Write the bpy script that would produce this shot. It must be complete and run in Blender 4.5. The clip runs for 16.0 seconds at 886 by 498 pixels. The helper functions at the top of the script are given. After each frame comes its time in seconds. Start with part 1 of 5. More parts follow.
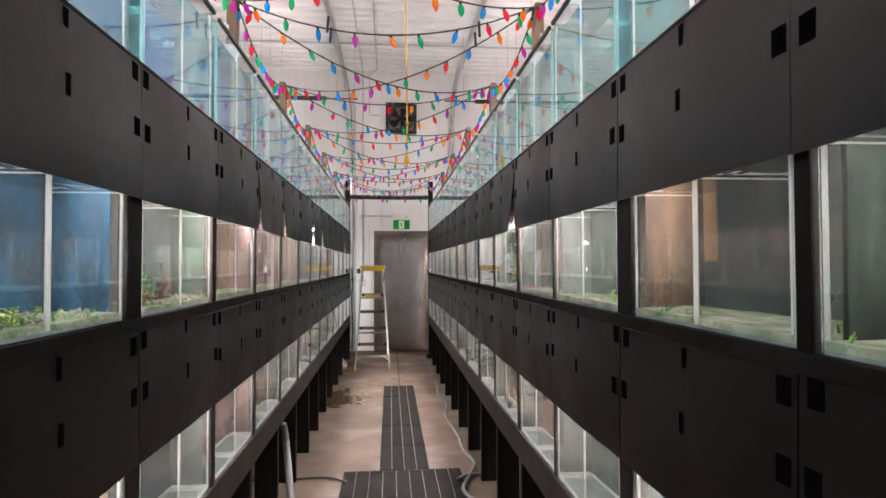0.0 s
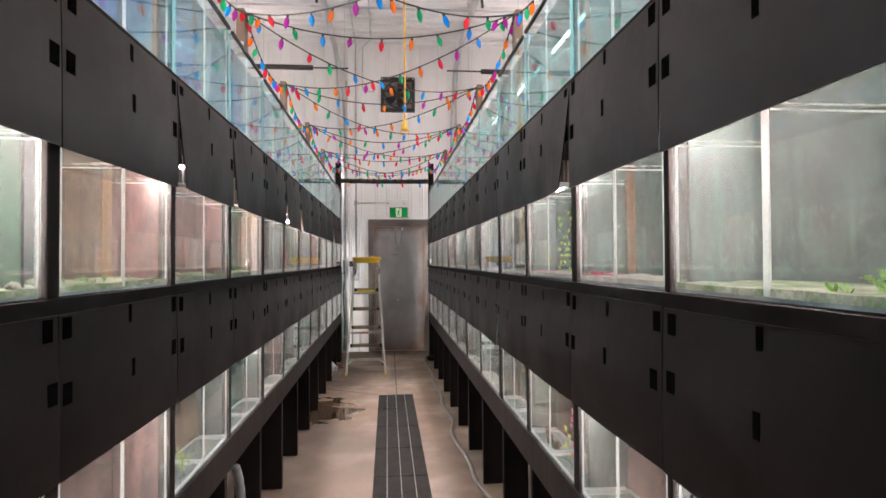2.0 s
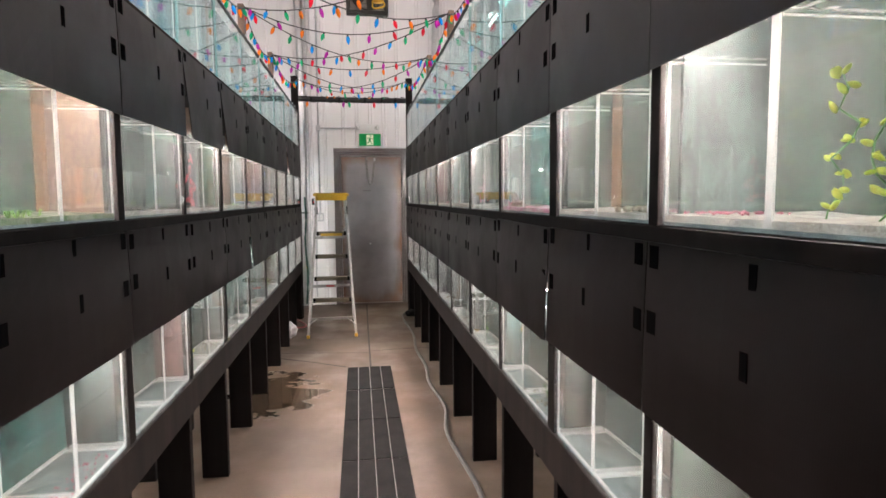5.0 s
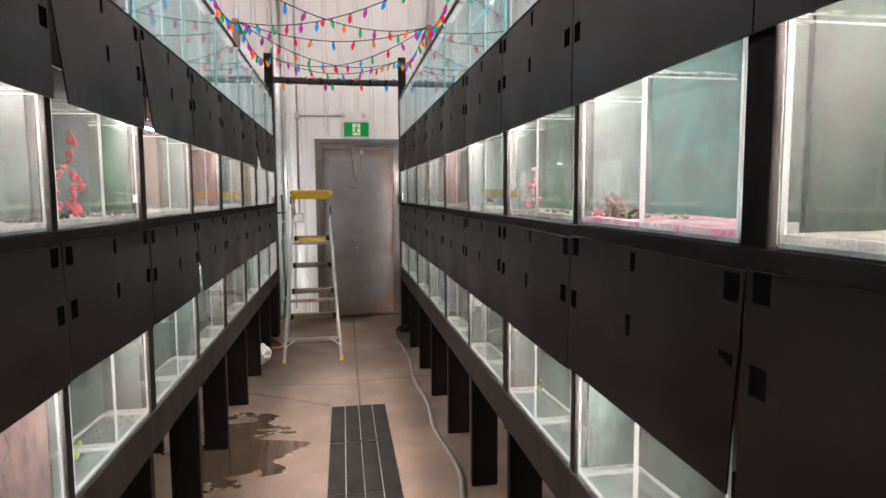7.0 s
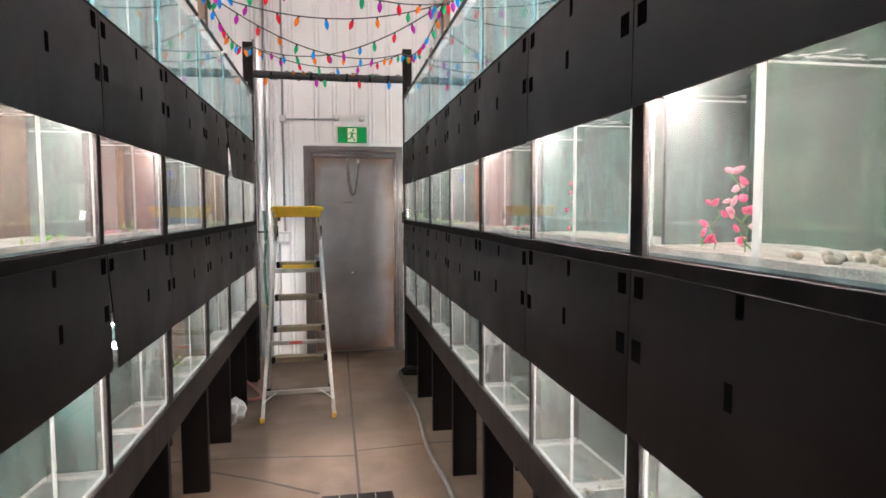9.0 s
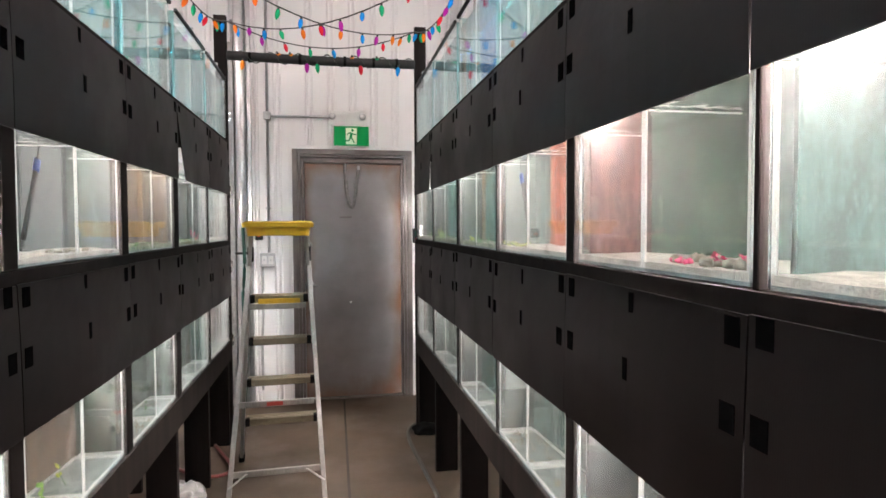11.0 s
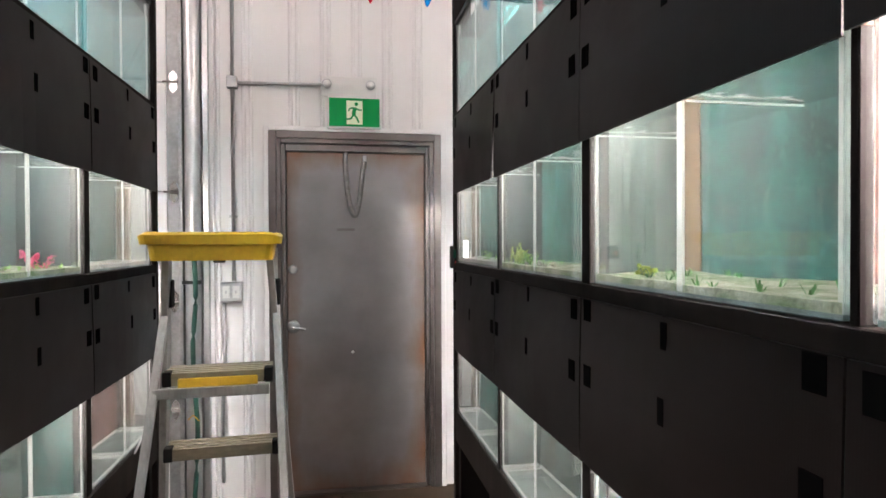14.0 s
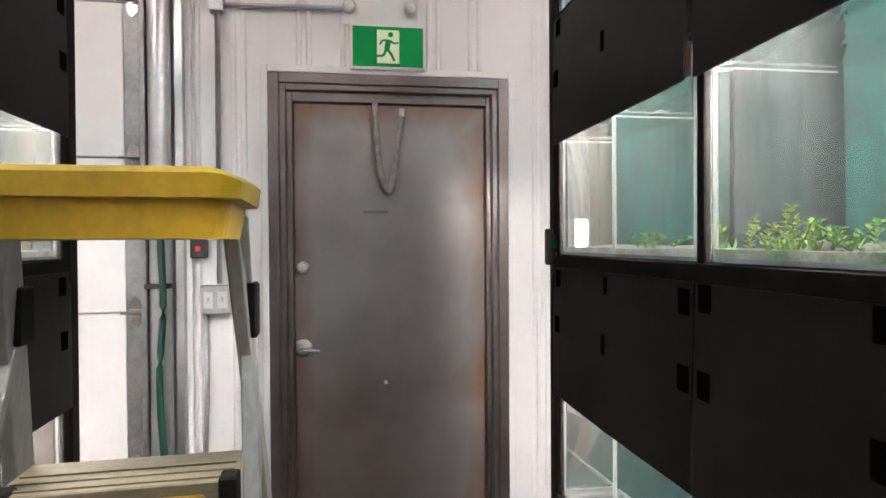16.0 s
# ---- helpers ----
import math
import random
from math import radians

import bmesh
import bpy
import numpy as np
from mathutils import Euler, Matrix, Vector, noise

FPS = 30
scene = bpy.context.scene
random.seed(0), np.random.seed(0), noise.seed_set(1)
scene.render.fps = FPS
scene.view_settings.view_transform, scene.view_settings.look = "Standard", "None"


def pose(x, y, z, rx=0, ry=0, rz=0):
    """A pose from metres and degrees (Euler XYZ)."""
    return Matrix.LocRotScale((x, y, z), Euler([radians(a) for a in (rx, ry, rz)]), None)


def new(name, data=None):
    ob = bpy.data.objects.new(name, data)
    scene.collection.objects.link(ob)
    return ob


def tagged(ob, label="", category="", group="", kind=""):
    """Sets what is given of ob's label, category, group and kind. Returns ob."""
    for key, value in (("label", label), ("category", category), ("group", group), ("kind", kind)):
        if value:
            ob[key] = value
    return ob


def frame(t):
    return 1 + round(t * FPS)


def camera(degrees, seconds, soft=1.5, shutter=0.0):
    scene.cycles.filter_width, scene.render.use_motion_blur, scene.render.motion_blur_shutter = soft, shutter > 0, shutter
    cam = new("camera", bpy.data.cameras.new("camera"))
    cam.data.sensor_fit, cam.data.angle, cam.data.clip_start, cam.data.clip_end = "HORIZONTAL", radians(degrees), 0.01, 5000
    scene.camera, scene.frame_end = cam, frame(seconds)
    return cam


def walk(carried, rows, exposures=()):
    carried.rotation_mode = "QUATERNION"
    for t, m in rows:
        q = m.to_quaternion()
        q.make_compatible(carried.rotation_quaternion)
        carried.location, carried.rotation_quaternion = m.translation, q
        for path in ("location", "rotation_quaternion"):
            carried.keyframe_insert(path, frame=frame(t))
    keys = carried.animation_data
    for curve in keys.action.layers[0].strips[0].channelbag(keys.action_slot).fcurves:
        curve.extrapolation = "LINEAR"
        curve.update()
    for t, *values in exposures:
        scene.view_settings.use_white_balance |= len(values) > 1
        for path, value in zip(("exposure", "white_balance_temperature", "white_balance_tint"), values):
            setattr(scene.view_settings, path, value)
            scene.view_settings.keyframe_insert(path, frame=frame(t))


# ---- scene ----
# camera and its walk
cam = camera(72.63, 16.0, soft=1.6)
ROWS = [
    (0.0, -0.015, -0.031, 1.604, 91.47, 0.18, -5.02),
    (0.5, -0.007, 0.231, 1.597, 91.39, 0.30, -5.05),
    (1.0, -0.006, 0.508, 1.585, 91.26, 0.37, -5.07),
    (1.5, -0.024, 0.775, 1.578, 91.21, 0.38, -5.11),
    (2.0, 0.008, 1.051, 1.536, 91.08, 0.34, -5.26),
    (2.5, 0.029, 1.303, 1.527, 90.23, 0.37, -5.57),
    (3.0, 0.020, 1.548, 1.524, 88.82, 0.38, -6.03),
    (3.5, 0.024, 1.796, 1.518, 87.52, 0.31, -6.60),
    (4.0, 0.040, 2.071, 1.507, 86.53, 0.32, -7.06),
    (6.5, 0.007, 3.353, 1.546, 84.48, 0.43, -9.14),
    (7.0, 0.013, 3.631, 1.546, 84.79, 0.37, -9.43),
    (7.5, 0.004, 3.911, 1.532, 85.21, 0.22, -9.59),
    (8.0, -0.013, 4.177, 1.540, 85.64, 0.13, -9.82),
    (8.5, -0.006, 4.462, 1.543, 85.87, 0.11, -10.09),
    (9.0, -0.008, 4.728, 1.564, 86.18, 0.22, -10.27),
    (11.5, 0.042, 6.172, 1.553, 88.03, 0.22, -10.43),
    (12.0, 0.055, 6.449, 1.538, 88.17, 0.15, -10.23),
    (12.5, 0.042, 6.736, 1.545, 88.33, 0.19, -10.01),
    (13.0, 0.070, 7.018, 1.545, 88.52, 0.08, -10.00),
    (13.5, 0.087, 7.298, 1.543, 88.93, 0.18, -10.07),
    (14.0, 0.081, 7.570, 1.555, 89.38, 0.22, -10.12),
    (14.5, 0.090, 7.841, 1.558, 89.76, 0.27, -10.25),
    (15.0, 0.090, 8.125, 1.538, 90.01, 0.43, -10.01),
    (15.5, 0.041, 8.411, 1.496, 89.87, 0.46, -9.27),
    (16.0, 0.054, 8.670, 1.498, 89.41, 0.35, -8.25),
]
walk(cam, [(t, pose(*r)) for t, *r in ROWS], exposures=[(0.0, -0.12), (4.0, -0.04), (8.5, 0.08), (12.5, 0.10), (14.5, 0.02), (16.0, -0.06)])

# world: a closed hall, the sky gives next to nothing
world = bpy.data.worlds.new("world")
world.use_nodes = True
world.node_tree.nodes["Background"].inputs[0].default_value = (0.8, 0.85, 1.0, 1)
world.node_tree.nodes["Background"].inputs[1].default_value = 0.02
scene.world = world

LED = 1450.0          # strength of the aquarium bars
TUBE = 105.0         # strength of the hall's fluorescent tubes

# ---- materials ----


class Mat:
    """A node material with short-hand for the nodes used here."""

    def __init__(self, name, base=(0.5, 0.5, 0.5), rough=0.5, metal=0.0, spec=0.5):
        self.m = bpy.data.materials.new(name)
        self.m.use_nodes = True
        self.nt = self.m.node_tree
        self.n = self.nt.nodes
        self.b = self.n["Principled BSDF"]
        self.b.inputs["Base Color"].default_value = (*base, 1)
        self.b.inputs["Roughness"].default_value = rough
        self.b.inputs["Metallic"].default_value = metal
        self.b.inputs["Specular IOR Level"].default_value = spec
        self.co = None

    def link(self, a, b):
        self.nt.links.new(a, b)

    def coords(self, space="Object"):
        if self.co is None:
            self.co = self.n.new("ShaderNodeTexCoord").outputs[space]
        return self.co

    def noise(self, scale, detail=4, stretch=(1, 1, 1), rough=0.55, shift=None):
        mp = self.n.new("ShaderNodeMapping")
        mp.inputs["Scale"].default_value = stretch
        self.link(self.coords(), mp.inputs["Vector"])
        if shift is not None:
            self.link(shift, mp.inputs["Location"])
        t = self.n.new("ShaderNodeTexNoise")
        t.inputs["Scale"].default_value = scale
        t.inputs["Detail"].default_value = detail
        t.inputs["Roughness"].default_value = rough
        self.link(mp.outputs[0], t.inputs["Vector"])
        return t.outputs[0]

    def ramp(self, fac, stops):
        r = self.n.new("ShaderNodeValToRGB")
        els = r.color_ramp.elements
        while len(els) < len(stops):
            els.new(0.5)
        for e, (p, c) in zip(els, stops):
            e.position = p
            e.color = (*c, 1) if len(c) == 3 else c
        self.link(fac, r.inputs[0])
        return r.outputs[0]

    def mix(self, fac, a, b, mode="MIX"):
        x = self.n.new("ShaderNodeMix")
        x.data_type, x.blend_type = "RGBA", mode
        for sock, val in ((x.inputs[0], fac), (x.inputs[6], a), (x.inputs[7], b)):
            if isinstance(val, (int, float)):
                sock.default_value = val
            elif isinstance(val, tuple):
                sock.default_value = (*val, 1)
            else:
                self.link(val, sock)
        return x.outputs[2]

    def math(self, op, a, b=0.0, clamp=False):
        x = self.n.new("ShaderNodeMath")
        x.operation, x.use_clamp = op, clamp
        for sock, val in ((x.inputs[0], a), (x.inputs[1], b)):
            if isinstance(val, (int, float)):
                sock.default_value = val
            else:
                self.link(val, sock)
        return x.outputs[0]

    def axis(self, k):
        s = self.n.new("ShaderNodeSeparateXYZ")
        self.link(self.coords(), s.inputs[0])
        return s.outputs[k]

    def random(self):
        return self.n.new("ShaderNodeObjectInfo").outputs["Random"]

    def color(self, out):
        self.link(out, self.b.inputs["Base Color"])
        return self

    def roughness(self, out):
        self.link(out, self.b.inputs["Roughness"])
        return self

    def bump(self, out, strength=0.3, dist=0.002):
        x = self.n.new("ShaderNodeBump")
        x.inputs["Strength"].default_value = strength
        x.inputs["Distance"].default_value = dist
        self.link(out, x.inputs["Height"])
        self.link(x.outputs[0], self.b.inputs["Normal"])
        return self

    def emit(self, col, strength):
        self.b.inputs["Emission Color"].default_value = (*col, 1)
        self.b.inputs["Emission Strength"].default_value = strength
        return self


def mottled(name, a, b, scale, rough=0.5, metal=0.0, fine=0.0, stretch=(1, 1, 1), bump=0.0, bscale=80, spec=0.5):
    """Two tones of one colour mixed by noise at two scales."""
    m = Mat(name, a, rough, metal, spec)
    n1 = m.noise(scale, 4, stretch)
    col = m.mix(m.ramp(n1, [(0.35, (0, 0, 0)), (0.68, (1, 1, 1))]), a, b)
    if fine:
        n2 = m.noise(scale * 12, 3, stretch)
        col = m.mix(fine, col, m.ramp(n2, [(0.3, (0.25, 0.25, 0.25)), (0.7, (0.9, 0.9, 0.9))]), "OVERLAY")
    m.color(col)
    if bump:
        m.bump(m.noise(bscale, 3, stretch), bump)
    return m.m


def make_panel_mat():
    """Black corrugated plastic sheet: fine flutes, scuffs and dried drips."""
    m = Mat("black_corrugated_plastic", (0.005, 0.0046, 0.0046), 0.5, 0.0, 0.075)
    scuff = m.noise(2.3, 5, (1, 1, 1))
    drip = m.noise(9, 3, (1, 1, 0.15))
    col = m.mix(m.ramp(scuff, [(0.4, (0, 0, 0)), (0.75, (1, 1, 1))]), (0.0032, 0.0022, 0.0020), (0.0082, 0.0058, 0.0053))
    col = m.mix(m.ramp(drip, [(0.62, (0, 0, 0)), (0.8, (0.5, 0.5, 0.5))]), col, (0.0095, 0.0074, 0.0072))
    m.color(col)
    m.roughness(m.ramp(scuff, [(0.3, (0.36, 0.36, 0.36)), (0.7, (0.52, 0.52, 0.52))]))
    wv = m.n.new("ShaderNodeTexWave")
    wv.inputs["Scale"].default_value = 60
    wv.bands_direction = "Y"
    m.link(m.coords(), wv.inputs["Vector"])
    m.bump(wv.outputs[1], 0.03, 0.001)
    return m.m


def make_wood_mat(name, a, b, rough=0.7, spec=0.3):
    m = Mat(name, a, rough, 0.0, spec)
    g = m.noise(14, 5, (1, 1, 0.06))
    k = m.noise(3, 3)
    col = m.mix(m.ramp(g, [(0.3, (0, 0, 0)), (0.7, (1, 1, 1))]), a, b)
    col = m.mix(0.4, col, m.ramp(k, [(0.3, (0.35, 0.35, 0.35)), (0.7, (0.75, 0.75, 0.75))]), "OVERLAY")
    return m.color(col).bump(g, 0.3, 0.002).m


def make_concrete_mat():
    """Smooth trowelled concrete with damp patches and brownish stains."""
    m = Mat("stained_concrete", (0.4, 0.36, 0.32), 0.6, 0.0, 0.35)
    big = m.noise(0.9, 5)
    mid = m.noise(4.5, 5)
    fine = m.noise(60, 4)
    col = m.mix(m.ramp(big, [(0.35, (0, 0, 0)), (0.65, (1, 1, 1))]), (0.028, 0.018, 0.0105), (0.066, 0.0445, 0.028))
    col = m.mix(m.ramp(mid, [(0.5, (0, 0, 0)), (0.78, (0.75, 0.75, 0.75))]), col, (0.046, 0.033, 0.023))
    col = m.mix(0.25, col, m.ramp(fine, [(0.3, (0.35, 0.35, 0.35)), (0.7, (0.7, 0.7, 0.7))]), "OVERLAY")
    # a spill on the left of the mats, drying in islands
    ex = m.math("MULTIPLY", m.math("ADD", m.axis(0), 0.62), 1.9)
    ey = m.math("MULTIPLY", m.math("SUBTRACT", m.axis(1), 7.35), 1.25)
    away = m.math("SQRT", m.math("ADD", m.math("MULTIPLY", ex, ex), m.math("MULTIPLY", ey, ey)))
    ragged = m.math("MULTIPLY", m.math("SUBTRACT", m.noise(3.2, 5, (1.0, 1.6, 1)), 0.5), 2.6)
    spill = m.ramp(m.math("ADD", m.math("SUBTRACT", 0.95, away), ragged), [(0.30, (0, 0, 0)), (0.42, (1, 1, 1))])
    m.color(m.mix(spill, col, m.mix(0.62, col, (0.012, 0.008, 0.005))))
    dry = m.ramp(m.noise(1.6, 4), [(0.45, (0.72, 0.72, 0.72)), (0.66, (0.48, 0.48, 0.48))])
    m.roughness(m.mix(spill, dry, (0.07, 0.07, 0.07)))
    return m.bump(m.mix(spill, fine, (0.5, 0.5, 0.5)), 0.12, 0.002).m


def make_white_steel():
    m = Mat("white_painted_steel", (0.78, 0.77, 0.76), 0.38)
    big = m.noise(0.8, 4)
    streak = m.noise(6, 4, (1, 1, 0.08))
    col = m.mix(m.ramp(big, [(0.35, (0, 0, 0)), (0.7, (1, 1, 1))]), (0.80, 0.79, 0.785), (0.70, 0.69, 0.68))
    col = m.mix(m.ramp(streak, [(0.64, (0, 0, 0)), (0.82, (0.3, 0.3, 0.3))]), col, (0.58, 0.55, 0.51))
    return m.color(col).m


def make_door_mat():
    """Galvanised steel with rust creeping in from the edges and the foot."""
    m = Mat("rusty_galvanised_steel", (0.4, 0.4, 0.42), 0.42, 0.75)
    x, z = m.axis(0), m.axis(2)
    wob = m.noise(5, 5, (1, 1, 0.6))
    cloud = m.noise(1.8, 4)
    # distance from the nearer upright edge and from the foot, ragged by noise
    edge = m.math("MINIMUM", m.math("MULTIPLY", m.math("SUBTRACT", 0.4325, x), 1.25), m.math("MULTIPLY", m.math("ADD", 0.4325, x), 1.7))
    foot = m.math("MULTIPLY", z, 0.75)
    top = m.math("MULTIPLY", m.math("SUBTRACT", 2.12, z), 1.2)
    near = m.math("MINIMUM", m.math("MINIMUM", edge, foot), top)
    rust = m.math("SUBTRACT", m.math("MULTIPLY", wob, 0.29), m.math("MULTIPLY", near, 0.95))
    fac = m.ramp(rust, [(0.0, (0, 0, 0)), (0.07, (0.35, 0.35, 0.35)), (0.20, (1, 1, 1))])
    steel = m.mix(m.ramp(cloud, [(0.35, (0, 0, 0)), (0.7, (1, 1, 1))]), (0.21, 0.195, 0.193), (0.32, 0.30, 0.296))
    col = m.mix(fac, steel, m.mix(wob, (0.085, 0.032, 0.010), (0.23, 0.095, 0.028)))
    m.color(col)
    m.link(m.math("SUBTRACT", 0.5, m.math("MULTIPLY", fac, 0.25)), m.b.inputs["Metallic"])
    m.roughness(m.math("ADD", 0.33, m.math("MULTIPLY", fac, 0.2)))
    return m.bump(cloud, 0.25, 0.02).m


def make_pane_mat(name, tint, haze, gloss=0.6, even=False):
    """Thin sheet of glass: passes the view on, mirrors by Fresnel; haze is algae and lime film on it, and stands in for
    lamplight scattered in misty water.
    """
    m = Mat(name)
    nt, n = m.nt, m.n
    tr = n.new("ShaderNodeBsdfTransparent")
    tr.inputs[0].default_value = (*tint, 1)
    gl = n.new("ShaderNodeBsdfGlossy")
    gl.inputs["Roughness"].default_value = 0.02
    lw = n.new("ShaderNodeLayerWeight")
    lw.inputs[0].default_value = 0.5
    fr = m.math("ADD", 0.04 * gloss, m.math("MULTIPLY", m.math("POWER", lw.outputs["Facing"], 5.0), 0.96 * gloss))
    df = n.new("ShaderNodeBsdfTranslucent")
    df.inputs[0].default_value = (0.84, 0.83, 0.81, 1)
    d2 = n.new("ShaderNodeBsdfDiffuse")
    d2.inputs[0].default_value = (0.80, 0.79, 0.77, 1)
    film = n.new("ShaderNodeMixShader")
    m.link(df.outputs[0], film.inputs[1])
    m.link(d2.outputs[0], film.inputs[2])
    far = m.math("MULTIPLY", m.random(), 40.0)
    spots = m.ramp(m.noise(13, 8, (1, 1, 0.45), 0.7, shift=far), [(0.36, (haze * 0.35,) * 3), (0.50, (haze * 0.8,) * 3), (0.62, (haze * 1.35,) * 3), (0.75, (haze * 1.9,) * 3)])
    specks = m.ramp(m.noise(150, 2, (1, 1, 0.7), shift=far), [(0.64, (0, 0, 0)), (0.70, (haze * 5.0,) * 3)])
    spots = m.math("ADD", spots, specks, True)
    if even:
        spots = m.math("MULTIPLY", m.ramp(m.noise(20, 3, (1, 1, 0.1), shift=far), [(0.3, (0.8, 0.8, 0.8)), (0.7, (1, 1, 1))]), haze)
    mx = n.new("ShaderNodeMixShader")
    m.link(spots, mx.inputs[0])
    m.link(tr.outputs[0], mx.inputs[1])
    m.link(film.outputs[0], mx.inputs[2])
    out = n.new("ShaderNodeMixShader")
    m.link(fr, out.inputs[0])
    m.link(mx.outputs[0], out.inputs[1])
    m.link(gl.outputs[0], out.inputs[2])
    m.link(out.outputs[0], n["Material Output"].inputs[0])
    return m.m


def make_water_mat():
    m = Mat("water", (0.985, 0.992, 0.985), 0.0)
    m.b.inputs["Transmission Weight"].default_value = 1.0
    m.b.inputs["IOR"].default_value = 1.33
    return m.m


def glow(name, col, strength):
    m = Mat(name, col, 0.5).emit(col, strength)
    return m.m


PANEL = make_panel_mat()
BLACK = mottled("black_paint", (0.006, 0.0055, 0.0055), (0.012, 0.0105, 0.010), 5, 0.55, fine=0.2, bump=0.1)
BACKBOARD = mottled("dark_back_board", (0.022, 0.026, 0.026), (0.038, 0.042, 0.04), 5, 0.6, fine=0.2)
TABMAT = Mat("hook_and_loop_black", (0.0010, 0.0009, 0.0009), 0.95, 0.0, 0.01).m
STAIN = make_wood_mat("dark_stained_lumber", (0.005, 0.0038, 0.0033), (0.0145, 0.0103, 0.0085), 0.75, 0.07)
# darker copy of the stain; on the legs it puts their shade into the colour
DARKSHADE = make_wood_mat("dark_shaded_lumber", (0.003, 0.0022, 0.002), (0.009, 0.0066, 0.0056), 0.75, 0.05)
LUMBER = make_wood_mat("weathered_lumber", (0.13, 0.085, 0.06), (0.24, 0.165, 0.12))
POSTWOOD = make_wood_mat("bare_pine", (0.115, 0.068, 0.034), (0.175, 0.11, 0.06), 0.7, 0.15)
CONCRETE = make_concrete_mat()
WHITE = make_white_steel()
DOORSTEEL = make_door_mat()
DULLGALV = mottled("dull_galvanised_steel", (0.20, 0.20, 0.20), (0.30, 0.30, 0.30), 4, 0.45, 0.6, fine=0.2)
GALV = mottled("galvanised_steel", (0.44, 0.45, 0.45), (0.58, 0.585, 0.59), 3, 0.3, 0.85, fine=0.1)
FRAMESTEEL = mottled("dull_frame_steel", (0.15, 0.132, 0.126), (0.22, 0.195, 0.187), 3, 0.3, 0.75, fine=0.08)
ALU = mottled("brushed_aluminium", (0.24, 0.238, 0.228), (0.36, 0.355, 0.34), 8, 0.38, 0.85, fine=0.2, stretch=(1, 1, 0.2))
TREAD = mottled("worn_tread", (0.15, 0.125, 0.08), (0.08, 0.066, 0.043), 10, 0.5, 0.35, fine=0.3, stretch=(0.3, 1, 1))
ZINC = mottled("bright_zinc", (0.62, 0.60, 0.58), (0.42, 0.41, 0.40), 14, 0.22, 0.8)
CHROME = mottled("chrome", (0.80, 0.80, 0.80), (0.70, 0.70, 0.70), 9, 0.22, 0.7)
YELLOW = mottled("yellow_plastic", (0.46, 0.27, 0.010), (0.36, 0.205, 0.012), 6, 0.42, fine=0.15)
RUBBER = mottled("black_rubber", (0.0035, 0.0032, 0.003), (0.0075, 0.007, 0.0065), 6, 0.8, bump=0.2, spec=0.05)
GREYPLASTIC = mottled("grey_plastic", (0.40, 0.41, 0.41), (0.5, 0.5, 0.5), 5, 0.4)
WHITEPLASTIC = mottled("white_plastic", (0.75, 0.75, 0.73), (0.68, 0.68, 0.66), 6, 0.4)
GREEN = mottled("sign_green", (0.002, 0.25, 0.06), (0.003, 0.28, 0.07), 4, 0.5, spec=0.12)
SIGNWHITE = mottled("sign_white", (0.80, 0.88, 0.62), (0.84, 0.9, 0.68), 4, 0.4)
CORDYELLOW = mottled("yellow_cord", (0.75, 0.42, 0.03), (0.65, 0.36, 0.03), 10, 0.5)
PANE = make_pane_mat("aquarium_glass", (0.98, 0.985, 0.98), 0.010, 0.55)
LOWPANE = make_pane_mat("misty_aquarium_glass", (0.975, 0.985, 0.98), 0.022, 0.5)
TOPBACK = make_pane_mat("tinted_rear_glass", (0.62, 0.80, 0.80), 0.06, 0.4)
TOPBLUE = make_pane_mat("blue_rear_glass", (0.20, 0.56, 0.92), 0.06, 0.4)
TOPSIDE = make_pane_mat("tinted_side_glass", (0.62, 0.82, 0.82), 0.05, 0.5)
SIDEPANE = make_pane_mat("hazy_side_glass", (0.90, 0.95, 0.94), 0.015, 0.4)
CLEAR = make_pane_mat("clear_divider_glass", (0.95, 0.975, 0.97), 0.010, 0.3)
EDGE = make_pane_mat("glass_edge", (0.85, 0.93, 0.92), 0.75, 0.1, True)
WATER = make_water_mat()
LEDMAT = glow("led_white", (1.0, 0.845, 0.82), LED * 1.35)
LEDLOW = glow("led_cool", (1.0, 0.94, 0.90), LED * 0.95)
LEDFOOT = glow("led_foot", (1.0, 0.88, 0.84), LED * 0.32)
LEDHOT = glow("led_bright", (1.0, 0.85, 0.82), LED * 1.7)
LEDSTRONG = glow("led_strong", (1.0, 0.85, 0.83), LED * 1.9)
LEDDIM = glow("led_dim", (1.0, 0.87, 0.85), LED * 0.22)
LEDCOOLDIM = glow("led_cool_dim", (1.0, 0.89, 0.85), LED * 0.28)
# unseen blue fill lamps, added to give the top row a lit feel
LEDFILL = glow("led_blue_fill", (0.50, 0.84, 1.0), LED * 0.12)
TUBEMAT = glow("fluorescent_tube", (1.0, 0.85, 0.815), TUBE)
# weaker strength for the last pair, tuned to the end wall's brightness
TUBEWEAK = glow("weak_fluorescent_tube", (1.0, 0.85, 0.815), TUBE * 0.62)
BULBS = []
